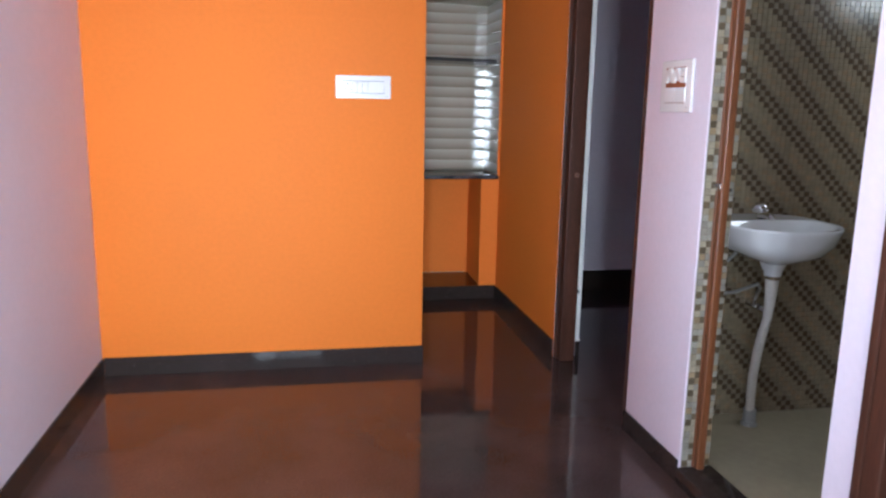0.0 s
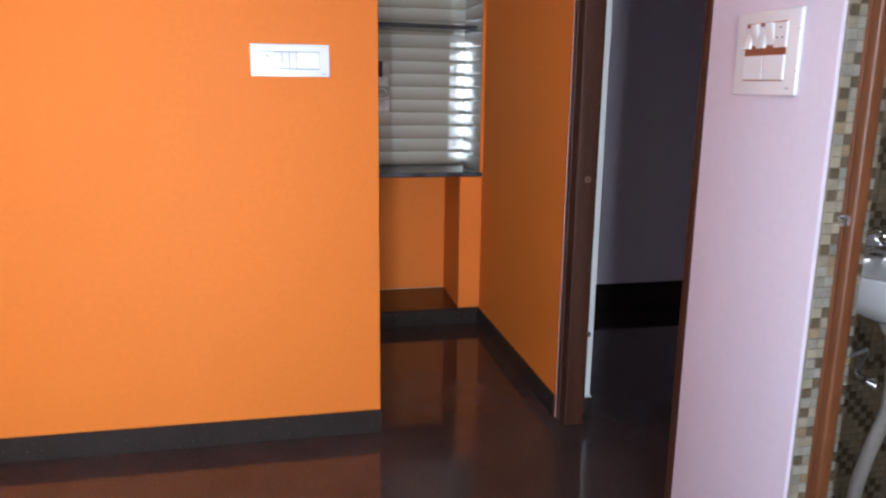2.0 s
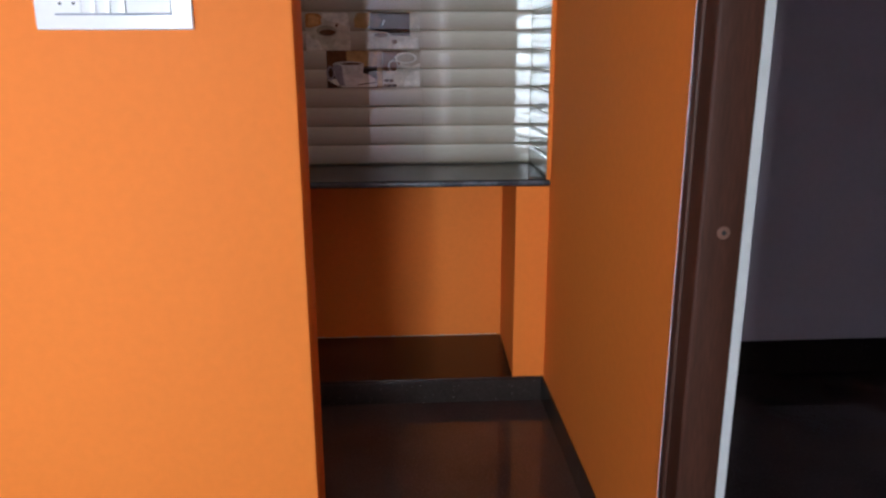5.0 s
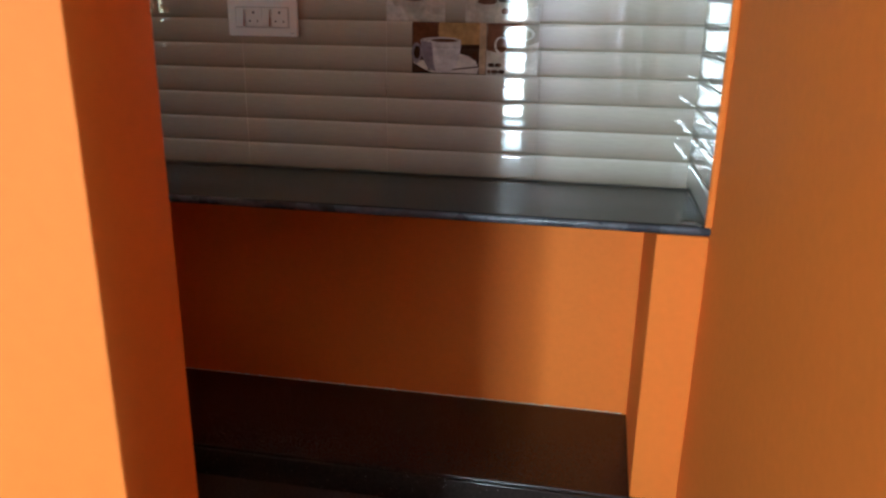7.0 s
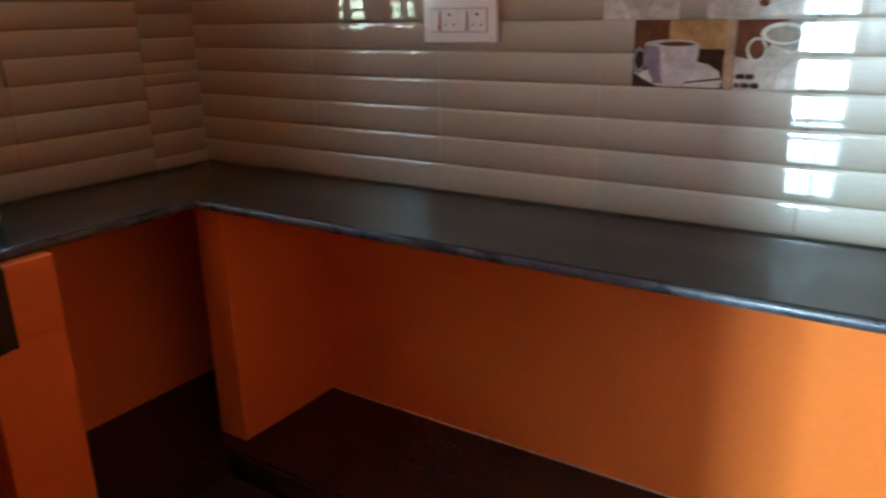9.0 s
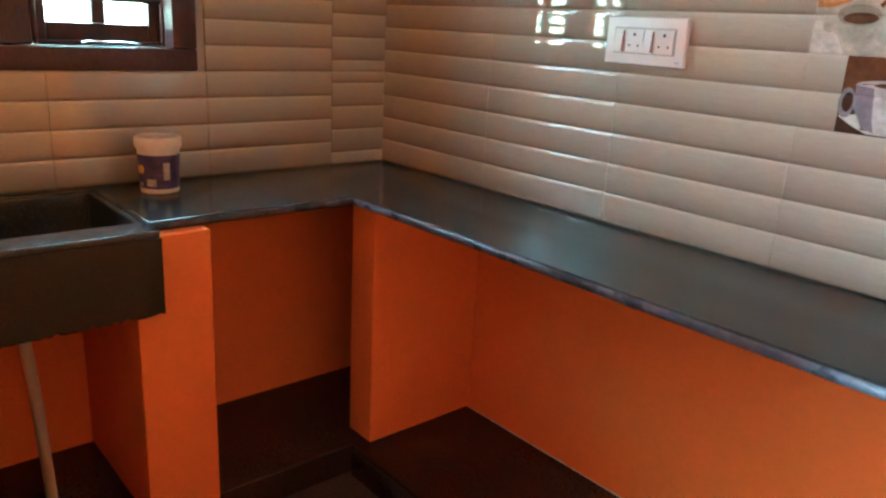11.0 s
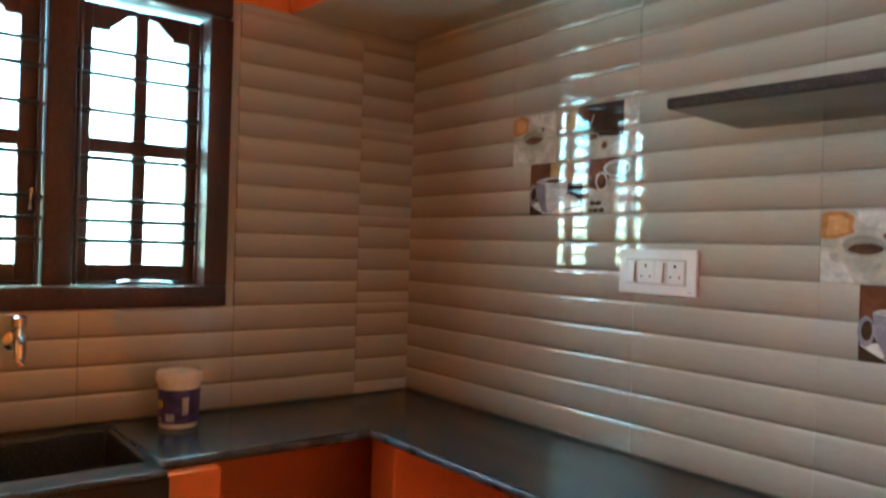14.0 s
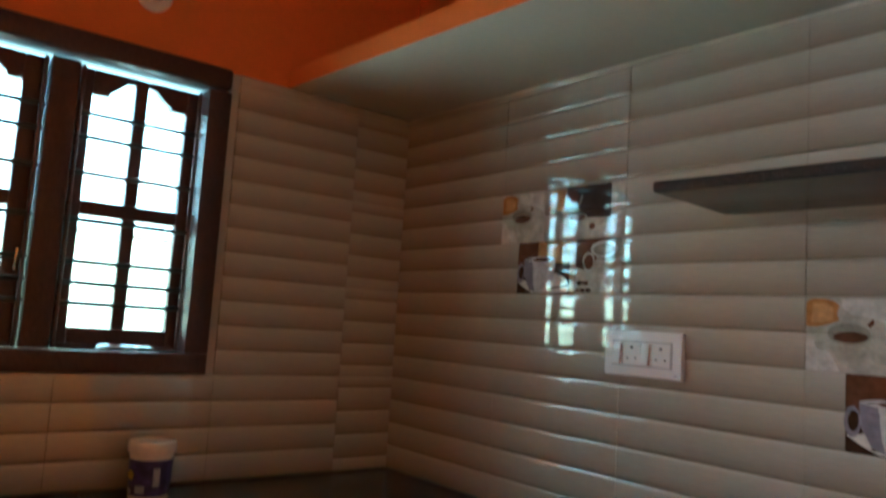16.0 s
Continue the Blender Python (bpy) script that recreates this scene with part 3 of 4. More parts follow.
part("waste_coupling", _lathe([(0.026, 0.575), (0.028, 0.58), (0.028, 0.60), (0.022, 0.60)], 20, 0, -0.01), GREYPLASTIC, wp, smooth=True)

# bib tap over the sink
tap = thing("kitchen_tap", "chrome wall tap over the granite sink", "tap", (XT + 0.006, 0.478, 1.155))
part("wall_flange", tube_bm([(0, 0, 0), (0.008, 0, 0), (0.012, 0, 0)], 0, 20, [0.028, 0.028, 0.016]), CHROME, tap, smooth=True)
part("tap_body", tube_bm([(0.012, 0, 0), (0.05, 0, 0), (0.075, 0, 0.004), (0.095, 0, -0.008), (0.104, 0, -0.036), (0.104, 0, -0.052)], 0, 16, [0.012, 0.013, 0.017, 0.016, 0.013, 0.0135]), CHROME, tap, smooth=True)
part("tap_spindle", tube_bm([(0.072, 0, 0.012), (0.072, 0, 0.04), (0.072, 0, 0.044), (0.072, 0, 0.068), (0.072, 0, 0.072)], 0, 16, [0.011, 0.010, 0.018, 0.019, 0.012]), CHROME, tap, smooth=True)

# paint tub on the counter
tub = thing("paint_tub", "small white-lidded plastic tub with violet label", "tub", (-1.545, 0.872, COUNTER_Z))
part("tub_body", _lathe([(0.050, 0.0005), (0.052, 0.004), (0.057, 0.128), (0.057, 0.13)], 32, 0, 0), LID, tub, smooth=True)
part("label_band", _lathe([(0.0526, 0.014), (0.0532, 0.0142), (0.0577, 0.108), (0.0572, 0.1084)], 32, 0, 0), LABEL, tub, "violet printed label", smooth=True)
part("lid", _lathe([(0.058, 0.126), (0.062, 0.126), (0.063, 0.130), (0.063, 0.150), (0.060, 0.155), (0.055, 0.1555), (0.054, 0.151), (0.001, 0.151)], 32, 0, 0), LID, tub, "cream plastic lid", smooth=True)
spot = _lathe([(0.013, 0), (0.013, 0.0015), (0.011, 0.002)], 16, 0, 0)
bmesh.ops.rotate(spot, verts=spot.verts[:], cent=(0, 0, 0), matrix=Euler((0, radians(90), 0)).to_matrix())
bmesh.ops.translate(spot, verts=spot.verts[:], vec=(0.0545, 0, 0))
bmesh.ops.rotate(spot, verts=spot.verts[:], cent=(0, 0, 0), matrix=Euler((0, 0, radians(-78))).to_matrix())
bmesh.ops.translate(spot, verts=spot.verts[:], vec=(0, 0, 0.068))
part("label_spot", spot, YELLOW, tub, "yellow round print")



def band_patch(a0, a1, z0, z1, r0, r1, n=8):
    """A printed patch lying round a tapered tub."""
    bm = bmesh.new()
    cols = []
    for k in range(n + 1):
        a = radians(a0 + (a1 - a0) * k / n)
        cols.append([bm.verts.new((r * math.cos(a), r * math.sin(a), z)) for r, z in ((r0, z0), (r1, z1), (r1 + 0.0006, z1), (r0 + 0.0006, z0))])
    for p, q in zip(cols, cols[1:]):
        for i in range(4):
            bm.faces.new((p[i], p[(i + 1) % 4], q[(i + 1) % 4], q[i]))
    bm.faces.new(cols[0])
    bm.faces.new(cols[-1][::-1])
    return bm


part("label_print", band_patch(-58, -30, 0.022, 0.042, 0.0533, 0.0543), LABELPALE, tub, "pale printed patch")
part("label_print", band_patch(-9, 9, 0.040, 0.088, 0.0542, 0.0565), LABELPALE, tub, "pale printed patch")
part("label_print", band_patch(-95, -74, 0.019, 0.031, 0.0533, 0.0539), LABELPALE, tub, "pale printed patch")

# wall shelf of black stone
shelf_bm = rounded_slab([(-0.350, 1.432), (XR, 1.432), (XR, YT + 0.012), (-0.378, YT + 0.012)], 1.722, 1.746, 0.006)
for v in shelf_bm.verts:
    v.co.z -= 0.018 * (v.co.x + 0.35)
structure("wall_shelf", shelf_bm, COUNTER, "thin black granite wall shelf above the worktop", "shelf", True)

# loft slab
def out_of_true(bm):
    """The loft was cast a little out of level and out of square."""
    for v in bm.verts:
        k = v.co.x + 1.65
        if v.co.y < 1.5:
            v.co.y += 0.035 * k
        v.co.z -= 0.022 * k
    return bm


loft = structure("loft_slab", out_of_true(box_bm(-1.70, XR, 1.250, YU - 0.031, 2.181, 2.248, 0.003)), [ORANGE, CREAM], "concrete loft slab with orange edge and cream underside", "loft", True)
paint_sides(loft, (2, -1, 1))

structure("trim_loft", out_of_true(box_bm(-1.66, XR - 0.018, YT - 0.009, YT + 0.002, 2.172, 2.1808, 0.003)), CREAM, "cream cement fillet where tiles meet the loft", "trim", True)

# round lamp holder above the window
lh = thing("lamp_holder", "round white batten lamp holder on the orange wall", "lamp holder", (-1.70, 0.79, 2.36))
part("base_disc", tube_bm([(0.0005, 0, 0), (0.008, 0, 0), (0.014, 0, 0)], 0, 32, [0.054, 0.054, 0.044]), PLASTIC, lh, smooth=True)
part("holder_cup", tube_bm([(0.014, 0, 0), (0.045, 0, 0), (0.047, 0, 0)], 0, 24, [0.026, 0.023, 0.021]), PLASTIC, lh, smooth=True)
part("socket_hole", tube_bm([(0.046, 0, 0), (0.0478, 0, 0)], 0.019, 20), DARKHOLE, lh, "dark open bulb socket", smooth=True)

# ---- window ----
win = thing("window_1", "dark brown wooden window with four-pane casements and iron bars", "window", (-1.70, (WY0 + WY1) / 2, WZ0), kind="structure")
wx, wy, wz = -1.70, (WY0 + WY1) / 2, WZ0


def wpart(name, bm, m, parent=win, label="", smooth=True):
    bmesh.ops.translate(bm, verts=bm.verts[:], vec=(-wx, -wy, -wz))
    return part(name, bm, m, parent, label, smooth)


FX0, FX1, FXM = -1.80, -1.662, -1.715
wpart("window_frame", join(
    box_bm(FX0, FX1, WY0, WY1, WZ0, WZ0 + 0.062, 0.005), box_bm(FX0, FX1, WY0, WY1, WZ1 - 0.068, WZ1, 0.012, 3),
    box_bm(FX0, FX1, WY1 - 0.072, WY1, WZ0 + 0.063, WZ1 - 0.076, 0.005), box_bm(FX0, FX1, WY0, WY0 + 0.06, WZ0 + 0.063, WZ1 - 0.076, 0.005),
    box_bm(FX0, FXM, 0.545, 0.620, WZ0 + 0.063, WZ1 - 0.076, 0.005)), WINWOOD)
for a, b in ((0.222, 0.540), (0.625, 0.980)):
    for k, (y0, y1, z0, z1) in enumerate(((a, a + 0.012, WZ0 + 0.064, WZ1 - 0.077), (b - 0.012, b, WZ0 + 0.064, WZ1 - 0.077), (a + 0.013, b - 0.013, WZ0 + 0.064, WZ0 + 0.076))):
        wpart("glazing_bead", box_bm(FXM - 0.03, FXM - 0.012, y0, y1, z0, z1, 0.004, 3), WINWOOD)


def casement(y0, y1, p):
    """One casement: stiles, rails, a centre bar, a shaped head with two ogee arches, four panes."""
    s = new("casement")
    s.parent = win
    x0, x1 = -1.790, -1.755
    z0, z1 = WZ0 + 0.064, WZ1 - 0.077
    a0, a1, b0, b1 = p
    zb, zm0, zm1, zt, zp = 1.356, 1.678, 1.722, 2.034, 2.088
    wpart("stile", box_bm(x0, x1, y0, a0, z0, z1, 0.004), WINWOOD, s)
    wpart("stile", box_bm(x0, x1, b1, y1, z0, z1, 0.004), WINWOOD, s)
    wpart("bottom_rail", box_bm(x0, x1, a0 + 0.0005, b1 - 0.0005, z0, zb, 0.004), WINWOOD, s)
    wpart("lock_rail", box_bm(x0, x1, a0 + 0.0005, b1 - 0.0005, zm0, zm1, 0.004), WINWOOD, s)
    wpart("centre_bar", box_bm(x0 + 0.003, x1 - 0.003, a1, b0, zb + 0.0005, zm0 - 0.0005, 0.004), WINWOOD, s)
    wpart("centre_bar", box_bm(x0 + 0.003, x1 - 0.003, a1, b0, zm1 + 0.0005, z1 - 0.0005, 0.004), WINWOOD, s)
    for u0, u1, flip in ((a0, a1, False), (b0, b1, True)):
        w = u1 - u0
        curve = [(0.0, zt), (0.40, zt), (0.42, zt + 0.012), (0.52, zt + 0.020), (0.66, zt + 0.034), (0.80, zt + 0.052), (0.92, zp), (1.0, zp + 0.004)]
        pts = [((u0 + k * w) if not flip else (u1 - k * w), z) for k, z in curve]
        pts += [(pts[-1][0], z1 - 0.0005), (pts[0][0], z1 - 0.0005)]
        wpart("shaped_head", poly_bm(pts, x1 - x0 - 0.004, "x", x0 + 0.002), WINWOOD, s, "ogee-arched wooden head", False)
        for c0, c1 in ((zb, zm0), (zm1, zp + 0.004)):
            g = wpart("pane", box_bm(x0 + 0.014, x0 + 0.018, u0 - 0.004, u1 + 0.004, c0 - 0.004, c1 + 0.004), glass, s, "clear glass pane", False)
            g.visible_shadow = False
    return s


casement(0.224, 0.541, (0.272, 0.352, 0.388, 0.484))
casement(0.622, 0.981, (0.666, 0.785, 0.823, 0.941))
for z in (1.423, 1.481, 1.541, 1.660, 1.796, 1.900, 1.969):
    for a, b in ((0.221, 0.544), (0.621, 0.982)):
        wpart("iron_bar", tube_bm([(-1.735, a, z), (-1.735, b, z)], 0.0075, 8), IRON, win, "thin horizontal iron bar")
wpart("window_stay", tube_bm([(-1.715, 0.74, 1.302), (-1.712, 0.76, 1.308), (-1.710, 0.84, 1.306), (-1.712, 0.90, 1.303)], 0.004, 8), CHROME, win, "thin steel window stay")
wpart("handle", tube_bm([(-1.745, 0.515, 1.50), (-1.728, 0.515, 1.505), (-1.726, 0.515, 1.56), (-1.745, 0.515, 1.565)], 0.005, 8), CHROME, win, "steel casement handle")

# ---- bathroom basin ----
def basin_bowl():
    """A half-round bowl: rings of a D shape from rim to outlet, outside then inside."""
    bm = bmesh.new()
    n = 40

    def ring(wd, dp, back, z, lift=0.0):
        vs = []
        for k in range(n):
            a = math.pi * 2 * k / n
            c, s = math.cos(a), math.sin(a)
            x = wd * (0.94 if wd > 0.1 else 1.0) * math.copysign(abs(c) ** 0.8, c)
            y = -dp * abs(s) ** 0.9 if s > 0 else back * abs(s) ** 0.35
            vs.append(bm.verts.new((x, y, z + lift * max(0, -s))))
        return vs

    spec = ((0.035, 0.035, 0.035, 0.0), (0.045, 0.05, 0.05, 0.030), (0.10, 0.10, 0.13, 0.050), (0.178, 0.165, 0.20, 0.080), (0.222, 0.195, 0.255, 0.122),
            (0.240, 0.21, 0.266, 0.170), (0.246, 0.215, 0.267, 0.183), (0.243, 0.213, 0.267, 0.190), (0.225, 0.195, 0.10, 0.188), (0.205, 0.178, 0.085, 0.165),
            (0.16, 0.14, 0.07, 0.11), (0.09, 0.08, 0.05, 0.075), (0.025, 0.025, 0.025, 0.066))
    rings = [ring(*q) for q in spec]
    for a, b in zip(rings, rings[1:]):
        for k in range(n):
            bm.faces.new((a[k], a[(k + 1) % n], b[(k + 1) % n], b[k]))
    bm.faces.new(rings[0][::-1])
    bm.faces.new(rings[-1])
    return bm


BXC, BYC = 1.218, -1.268
basin = thing("wash_basin", "white ceramic wall basin with chrome tap and bare waste pipe", "wash basin", (BXC, BYC, 0.775))
part("bowl", basin_bowl(), CERAMIC, basin, smooth=True)
bt = part("tap", tube_bm([(0.012, 0.14, 0.186), (0.012, 0.14, 0.203), (0.012, 0.125, 0.211), (0.012, 0.09, 0.210), (0.012, 0.062, 0.205), (0.012, 0.055, 0.197)], 0, 16, [0.027, 0.021, 0.018, 0.014, 0.012, 0.011]), CHROME, basin, "chrome pillar tap", True)
part("tap_knob", _lathe([(0.013, 0.204), (0.014, 0.211), (0.027, 0.215), (0.035, 0.227), (0.034, 0.241), (0.024, 0.252), (0.004, 0.256)], 20, 0.012, 0.145), CHROME, bt, "round chrome tap knob", True)
part("waste_collar", _lathe([(0.033, -0.022), (0.035, -0.012), (0.036, 0.001)], 24, 0, 0), CERAMIC, basin, smooth=True)
part("waste_nut", _lathe([(0.029, -0.036), (0.031, -0.034), (0.031, -0.024), (0.028, -0.022)], 20, 0, 0), BRASSY, basin, "dull brass waste nut", True)
part("waste_pipe", tube_bm([(0, 0, -0.034), (0, 0, -0.13), (-0.002, 0.004, -0.20), (-0.010, 0.014, -0.27), (0.002, 0.050, -0.36), (0.022, 0.095, -0.48), (0.046, 0.130, -0.60), (0.060, 0.146, -0.68)],
      0, 18, [0.026, 0.021, 0.018, 0.019, 0.019, 0.019, 0.018, 0.018]), PIPE, basin, "off-white flexible waste pipe", True)
part("floor_socket", _lathe([(0.034, -0.7295), (0.034, -0.715), (0.027, -0.712), (0.027, -0.655), (0.023, -0.653)], 20, 0.062, 0.148), HOSE, basin, "grey pipe socket on the floor", True)
part("supply_hose", tube_bm([(-0.03, 0.16, 0.08), (-0.10, 0.15, 0.02), (-0.19, 0.14, -0.04), (-0.215, 0.15, -0.10), (-0.15, 0.16, -0.135), (-0.06, 0.15, -0.125), (0.04, 0.15, -0.095), (0.072, 0.18, -0.12), (0.08, 0.22, -0.185)], 0.007, 10), HOSE, basin, "grey looping supply hose", True)
part("angle_valve", join(tube_bm([(0.08, 0.264, -0.205), (0.08, 0.20, -0.205), (0.08, 0.18, -0.205)], 0, 14, [0.016, 0.012, 0.015]), tube_bm([(0.08, 0.22, -0.205), (0.08, 0.22, -0.178)], 0.009, 12),
                         tube_bm([(0.08, 0.18, -0.205), (0.10, 0.165, -0.215), (0.105, 0.163, -0.218)], 0, 14, [0.012, 0.018, 0.014])), CHROME, basin, "chrome angle valve", True)

# ---- outside ----
structure("ground", box_bm(-60, 60, -60, 60, -0.5, -0.13), EARTH, "dry bare earth round the house", "ground")
house = thing("neighbour_house", "pale yellow plastered neighbouring house with tiled roof", "house", (-7, 2.5, -0.13))
part("wall", box_bm(-1.5, 1.5, -5, 5, 0, 2.35, 0.02), HOUSE, house)
part("roof", poly_bm([(-1.8, 2.35), (1.8, 2.35), (0.0, 3.0)], 10.6, "y", -5.3), ROOF, house)


# ---- tiles of the kitchen walls ----
ARC = [(0.019 * (math.sin(radians(32)) - math.sin(radians(a))), 0.019 * (1 - math.cos(radians(a)))) for a in (32, 27, 22, 17, 12, 7, 3)]


def ridge_depth(z, h):
    """How far a band of height h stands out at z above its foot: a flat face with rounded head and foot."""
    e = min(z, h - z)
    bow = 0.00022 * (1 - (2 * z / h - 1) ** 2)
    for (e0, d0), (e1, d1) in zip(ARC, ARC[1:]):
        if e <= e1:
            return 0.0056 + bow - (d0 + (d1 - d0) * (e - e0) / (e1 - e0))
    return 0.0056 + bow


def band_steps(h):
    return sorted({min(e, h / 2) for e, d in ARC} | {max(h - e, h / 2) for e, d in ARC} | {h * k / 6 for k in range(1, 6) if ARC[-1][0] < h * k / 6 < h - ARC[-1][0]})


def ridge_tile_mesh(w, h, pitch, start=0.0, gap=0.0002):
    """A glazed tile of horizontal bands, facing -y; bands are counted down from the top edge."""
    verts, faces, smooth, band = [], [], [], []
    edges = [h - gap]
    z = h - start if start else h - pitch
    while z > gap + 0.004:
        edges.append(z)
        z -= pitch
    edges.append(gap)
    x0, x1 = gap, w - gap
    for top, bottom in zip(edges, edges[1:]):
        base = len(verts)
        hb = top - bottom
        steps = band_steps(hb)
        for e in steps:
            d = ridge_depth(e, hb)
            zz = bottom + e
            # rounded arrises at the two ends of the tile
            verts += [(x0, -d + 0.0012, zz), (x0 + 0.0012, -d, zz), (x1 - 0.0012, -d, zz), (x1, -d + 0.0012, zz), (x0, 0.003, zz), (x1, 0.003, zz)]
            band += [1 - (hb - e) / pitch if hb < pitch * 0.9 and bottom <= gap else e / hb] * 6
        for k in range(len(steps) - 1):
            a = base + 6 * k
            faces += [(a + i, a + i + 1, a + i + 7, a + i + 6) for i in range(3)] + [(a + 4, a, a + 6, a + 10), (a + 3, a + 5, a + 11, a + 9)]
            smooth += [True, True, True, False, False]
    faces += [(0, 4, 5, 3)]
    smooth += [False]
    me = bpy.data.meshes.new("tile")
    me.from_pydata(verts, [], faces)
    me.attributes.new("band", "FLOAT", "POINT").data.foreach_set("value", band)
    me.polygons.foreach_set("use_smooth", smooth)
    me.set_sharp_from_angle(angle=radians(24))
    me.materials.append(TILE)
    return me


ROWS = ((0.912, 1.231, 0.0797), (1.231, 1.536, 0.07625), (1.536, 1.842, 0.0765), (1.842, 2.147, 0.07625), (2.147, 2.1795, 0.07625))
meshes = {}


def tile_at(bed, w, row, m, start=0.0):
    z0, z1, pitch = row
    key = (round(w, 4), round(z1 - z0, 4), start)
    if key not in meshes:
        meshes[key] = ridge_tile_mesh(w, z1 - z0, pitch, start)
    o = new("tile", meshes[key])
    o.parent = bed
    o.matrix_basis = m
    return o


def print_poly(name, tile, pts, k, m):
    """A printed patch of a picture tile, lying on its glaze; k: its layer."""
    h = 0.0763
    bm = bmesh.new()
    bm.faces.new([bm.verts.new((u * 0.474, 0.0, v * 0.305)) for u, v in pts])
    cuts = [h * b + e for b in range(4) for e in band_steps(h)][1:]
    lo, hi = min(v for u, v in pts) * 0.305, max(v for u, v in pts) * 0.305
    for z in cuts:
        if lo + 0.0003 < z < hi - 0.0003:
            bmesh.ops.bisect_plane(bm, geom=bm.verts[:] + bm.edges[:] + bm.faces[:], plane_co=(0, 0, z), plane_no=(0, 0, 1))
    for v in bm.verts:
        v.co.y = -ridge_depth(v.co.z % h, h) - 0.0003 - 0.00015 * k
    bmesh.ops.recalc_face_normals(bm, faces=bm.faces[:])
    if sum(f.normal.y * f.calc_area() for f in bm.faces) > 0:
        bmesh.ops.reverse_faces(bm, faces=bm.faces[:])
    for f in bm.faces:
        f.smooth = True
    me = bpy.data.meshes.new(name)
    bm.to_mesh(me)
    bm.free()
    me.materials.append(m)
    me.set_sharp_from_angle(angle=radians(24))
    new(name, me).parent = tile


def rect(u0, u1, v0, v1):
    return [(u0, v0), (u1, v0), (u1, v1), (u0, v1)]


def oval(u, v, ru, rv, n=20, a0=0.0, a1=2 * math.pi):
    return [(u + ru * math.cos(a0 + (a1 - a0) * k / n), v + rv * math.sin(a0 + (a1 - a0) * k / n)) for k in range(n + (a1 - a0 < 6))]


def picture_tile(bed, x, z):
    """A ridged glazed tile with a printed collage of coffee cups."""
    t = tile_at(bed, 0.474, (0.0, 0.3052, 0.0763), pose(x, YT, z))
    t.name = "picture_tile"
    t["label"] = "ridged beige tile printed with coffee cups"
    def put(name, pts, k, key):
        print_poly("print_" + name, t, pts, k, ART[key])

    # upper left: toast and a cup of coffee on a pale cloth
    put("panel", rect(0.003, 0.385, 0.5, 0.994), 0, "pale")
    put("shade", [(0.004, 0.74), (0.09, 0.76), (0.085, 0.80), (0.004, 0.80)], 1, "cup")
    put("cloth", [(0.004, 0.505), (0.15, 0.505), (0.11, 0.62), (0.05, 0.70), (0.004, 0.72)], 1, "white")
    put("cloth", [(0.15, 0.985), (0.37, 0.985), (0.37, 0.80), (0.28, 0.86), (0.20, 0.88), (0.16, 0.92)], 1, "white")
    put("toast", [(0.004, 0.80), (0.05, 0.795), (0.10, 0.815), (0.145, 0.84), (0.135, 0.88), (0.145, 0.94), (0.125, 0.965), (0.09, 0.985), (0.03, 0.985), (0.004, 0.96)], 2, "toast")
    put("crumb", [(0.025, 0.825), (0.08, 0.825), (0.12, 0.85), (0.118, 0.93), (0.09, 0.955), (0.035, 0.95)], 3, "crumb")
    put("handle", oval(0.075, 0.70, 0.035, 0.06), 2, "cup")
    put("cup", [(0.085, 0.76), (0.105, 0.67), (0.15, 0.56), (0.19, 0.535), (0.235, 0.56), (0.265, 0.67), (0.28, 0.76)] + oval(0.1825, 0.76, 0.0975, 0.08, 14, 0, math.pi), 3, "cup")
    put("cup_inside", oval(0.1825, 0.755, 0.088, 0.068), 4, "cup_shade")
    put("coffee", oval(0.190, 0.735, 0.070, 0.036), 5, "coffee")
    put("spout", [(0.255, 0.82), (0.28, 0.86), (0.285, 0.825), (0.268, 0.80)], 5, "brown")
    # upper right: dark table with a second cup and bread
    put("panel", rect(0.515, 0.985, 0.5, 0.994), 0, "pale")
    put("bread", [(0.425, 0.80), (0.52, 0.78), (0.565, 0.84), (0.56, 0.985), (0.45, 0.985), (0.42, 0.90)], 1, "amber")
    put("panel", [(0.55, 0.77), (0.66, 0.74), (0.68, 0.70), (0.90, 0.68), (0.90, 0.990), (0.565, 0.990)], 2, "dark")
    put("panel", [(0.555, 0.80), (0.63, 0.80), (0.66, 0.90), (0.62, 0.985), (0.57, 0.985)], 3, "brown")
    put("shine", [(0.655, 0.82), (0.672, 0.82), (0.69, 0.90), (0.675, 0.90)], 3, "cup")
    put("cup", [(0.575, 0.70), (0.585, 0.58), (0.61, 0.51), (0.69, 0.51), (0.715, 0.58), (0.725, 0.70)] + oval(0.65, 0.70, 0.075, 0.045, 12, 0, math.pi), 3, "cup")
    put("coffee", oval(0.652, 0.70, 0.062, 0.030), 4, "coffee")
    put("cloth", [(0.75, 0.52), (0.97, 0.52), (0.97, 0.66), (0.86, 0.64), (0.77, 0.58)], 1, "white")
    put("stain", oval(0.765, 0.61, 0.022, 0.03), 2, "brown")
    # lower left: a white mug on its saucer before dark wood
    put("panel", rect(0.172, 0.655, 0.003, 0.5), 0, "dark")
    put("panel", rect(0.175, 0.345, 0.25, 0.497), 1, "brown")
    put("panel", rect(0.345, 0.61, 0.29, 0.497), 1, "amber")
    put("panel", rect(0.61, 0.652, 0.006, 0.497), 1, "amber_pale")
    put("saucer", [(0.175, 0.11), (0.23, 0.06), (0.30, 0.01), (0.60, 0.01), (0.608, 0.06), (0.59, 0.13), (0.54, 0.18), (0.48, 0.20)], 1, "white")
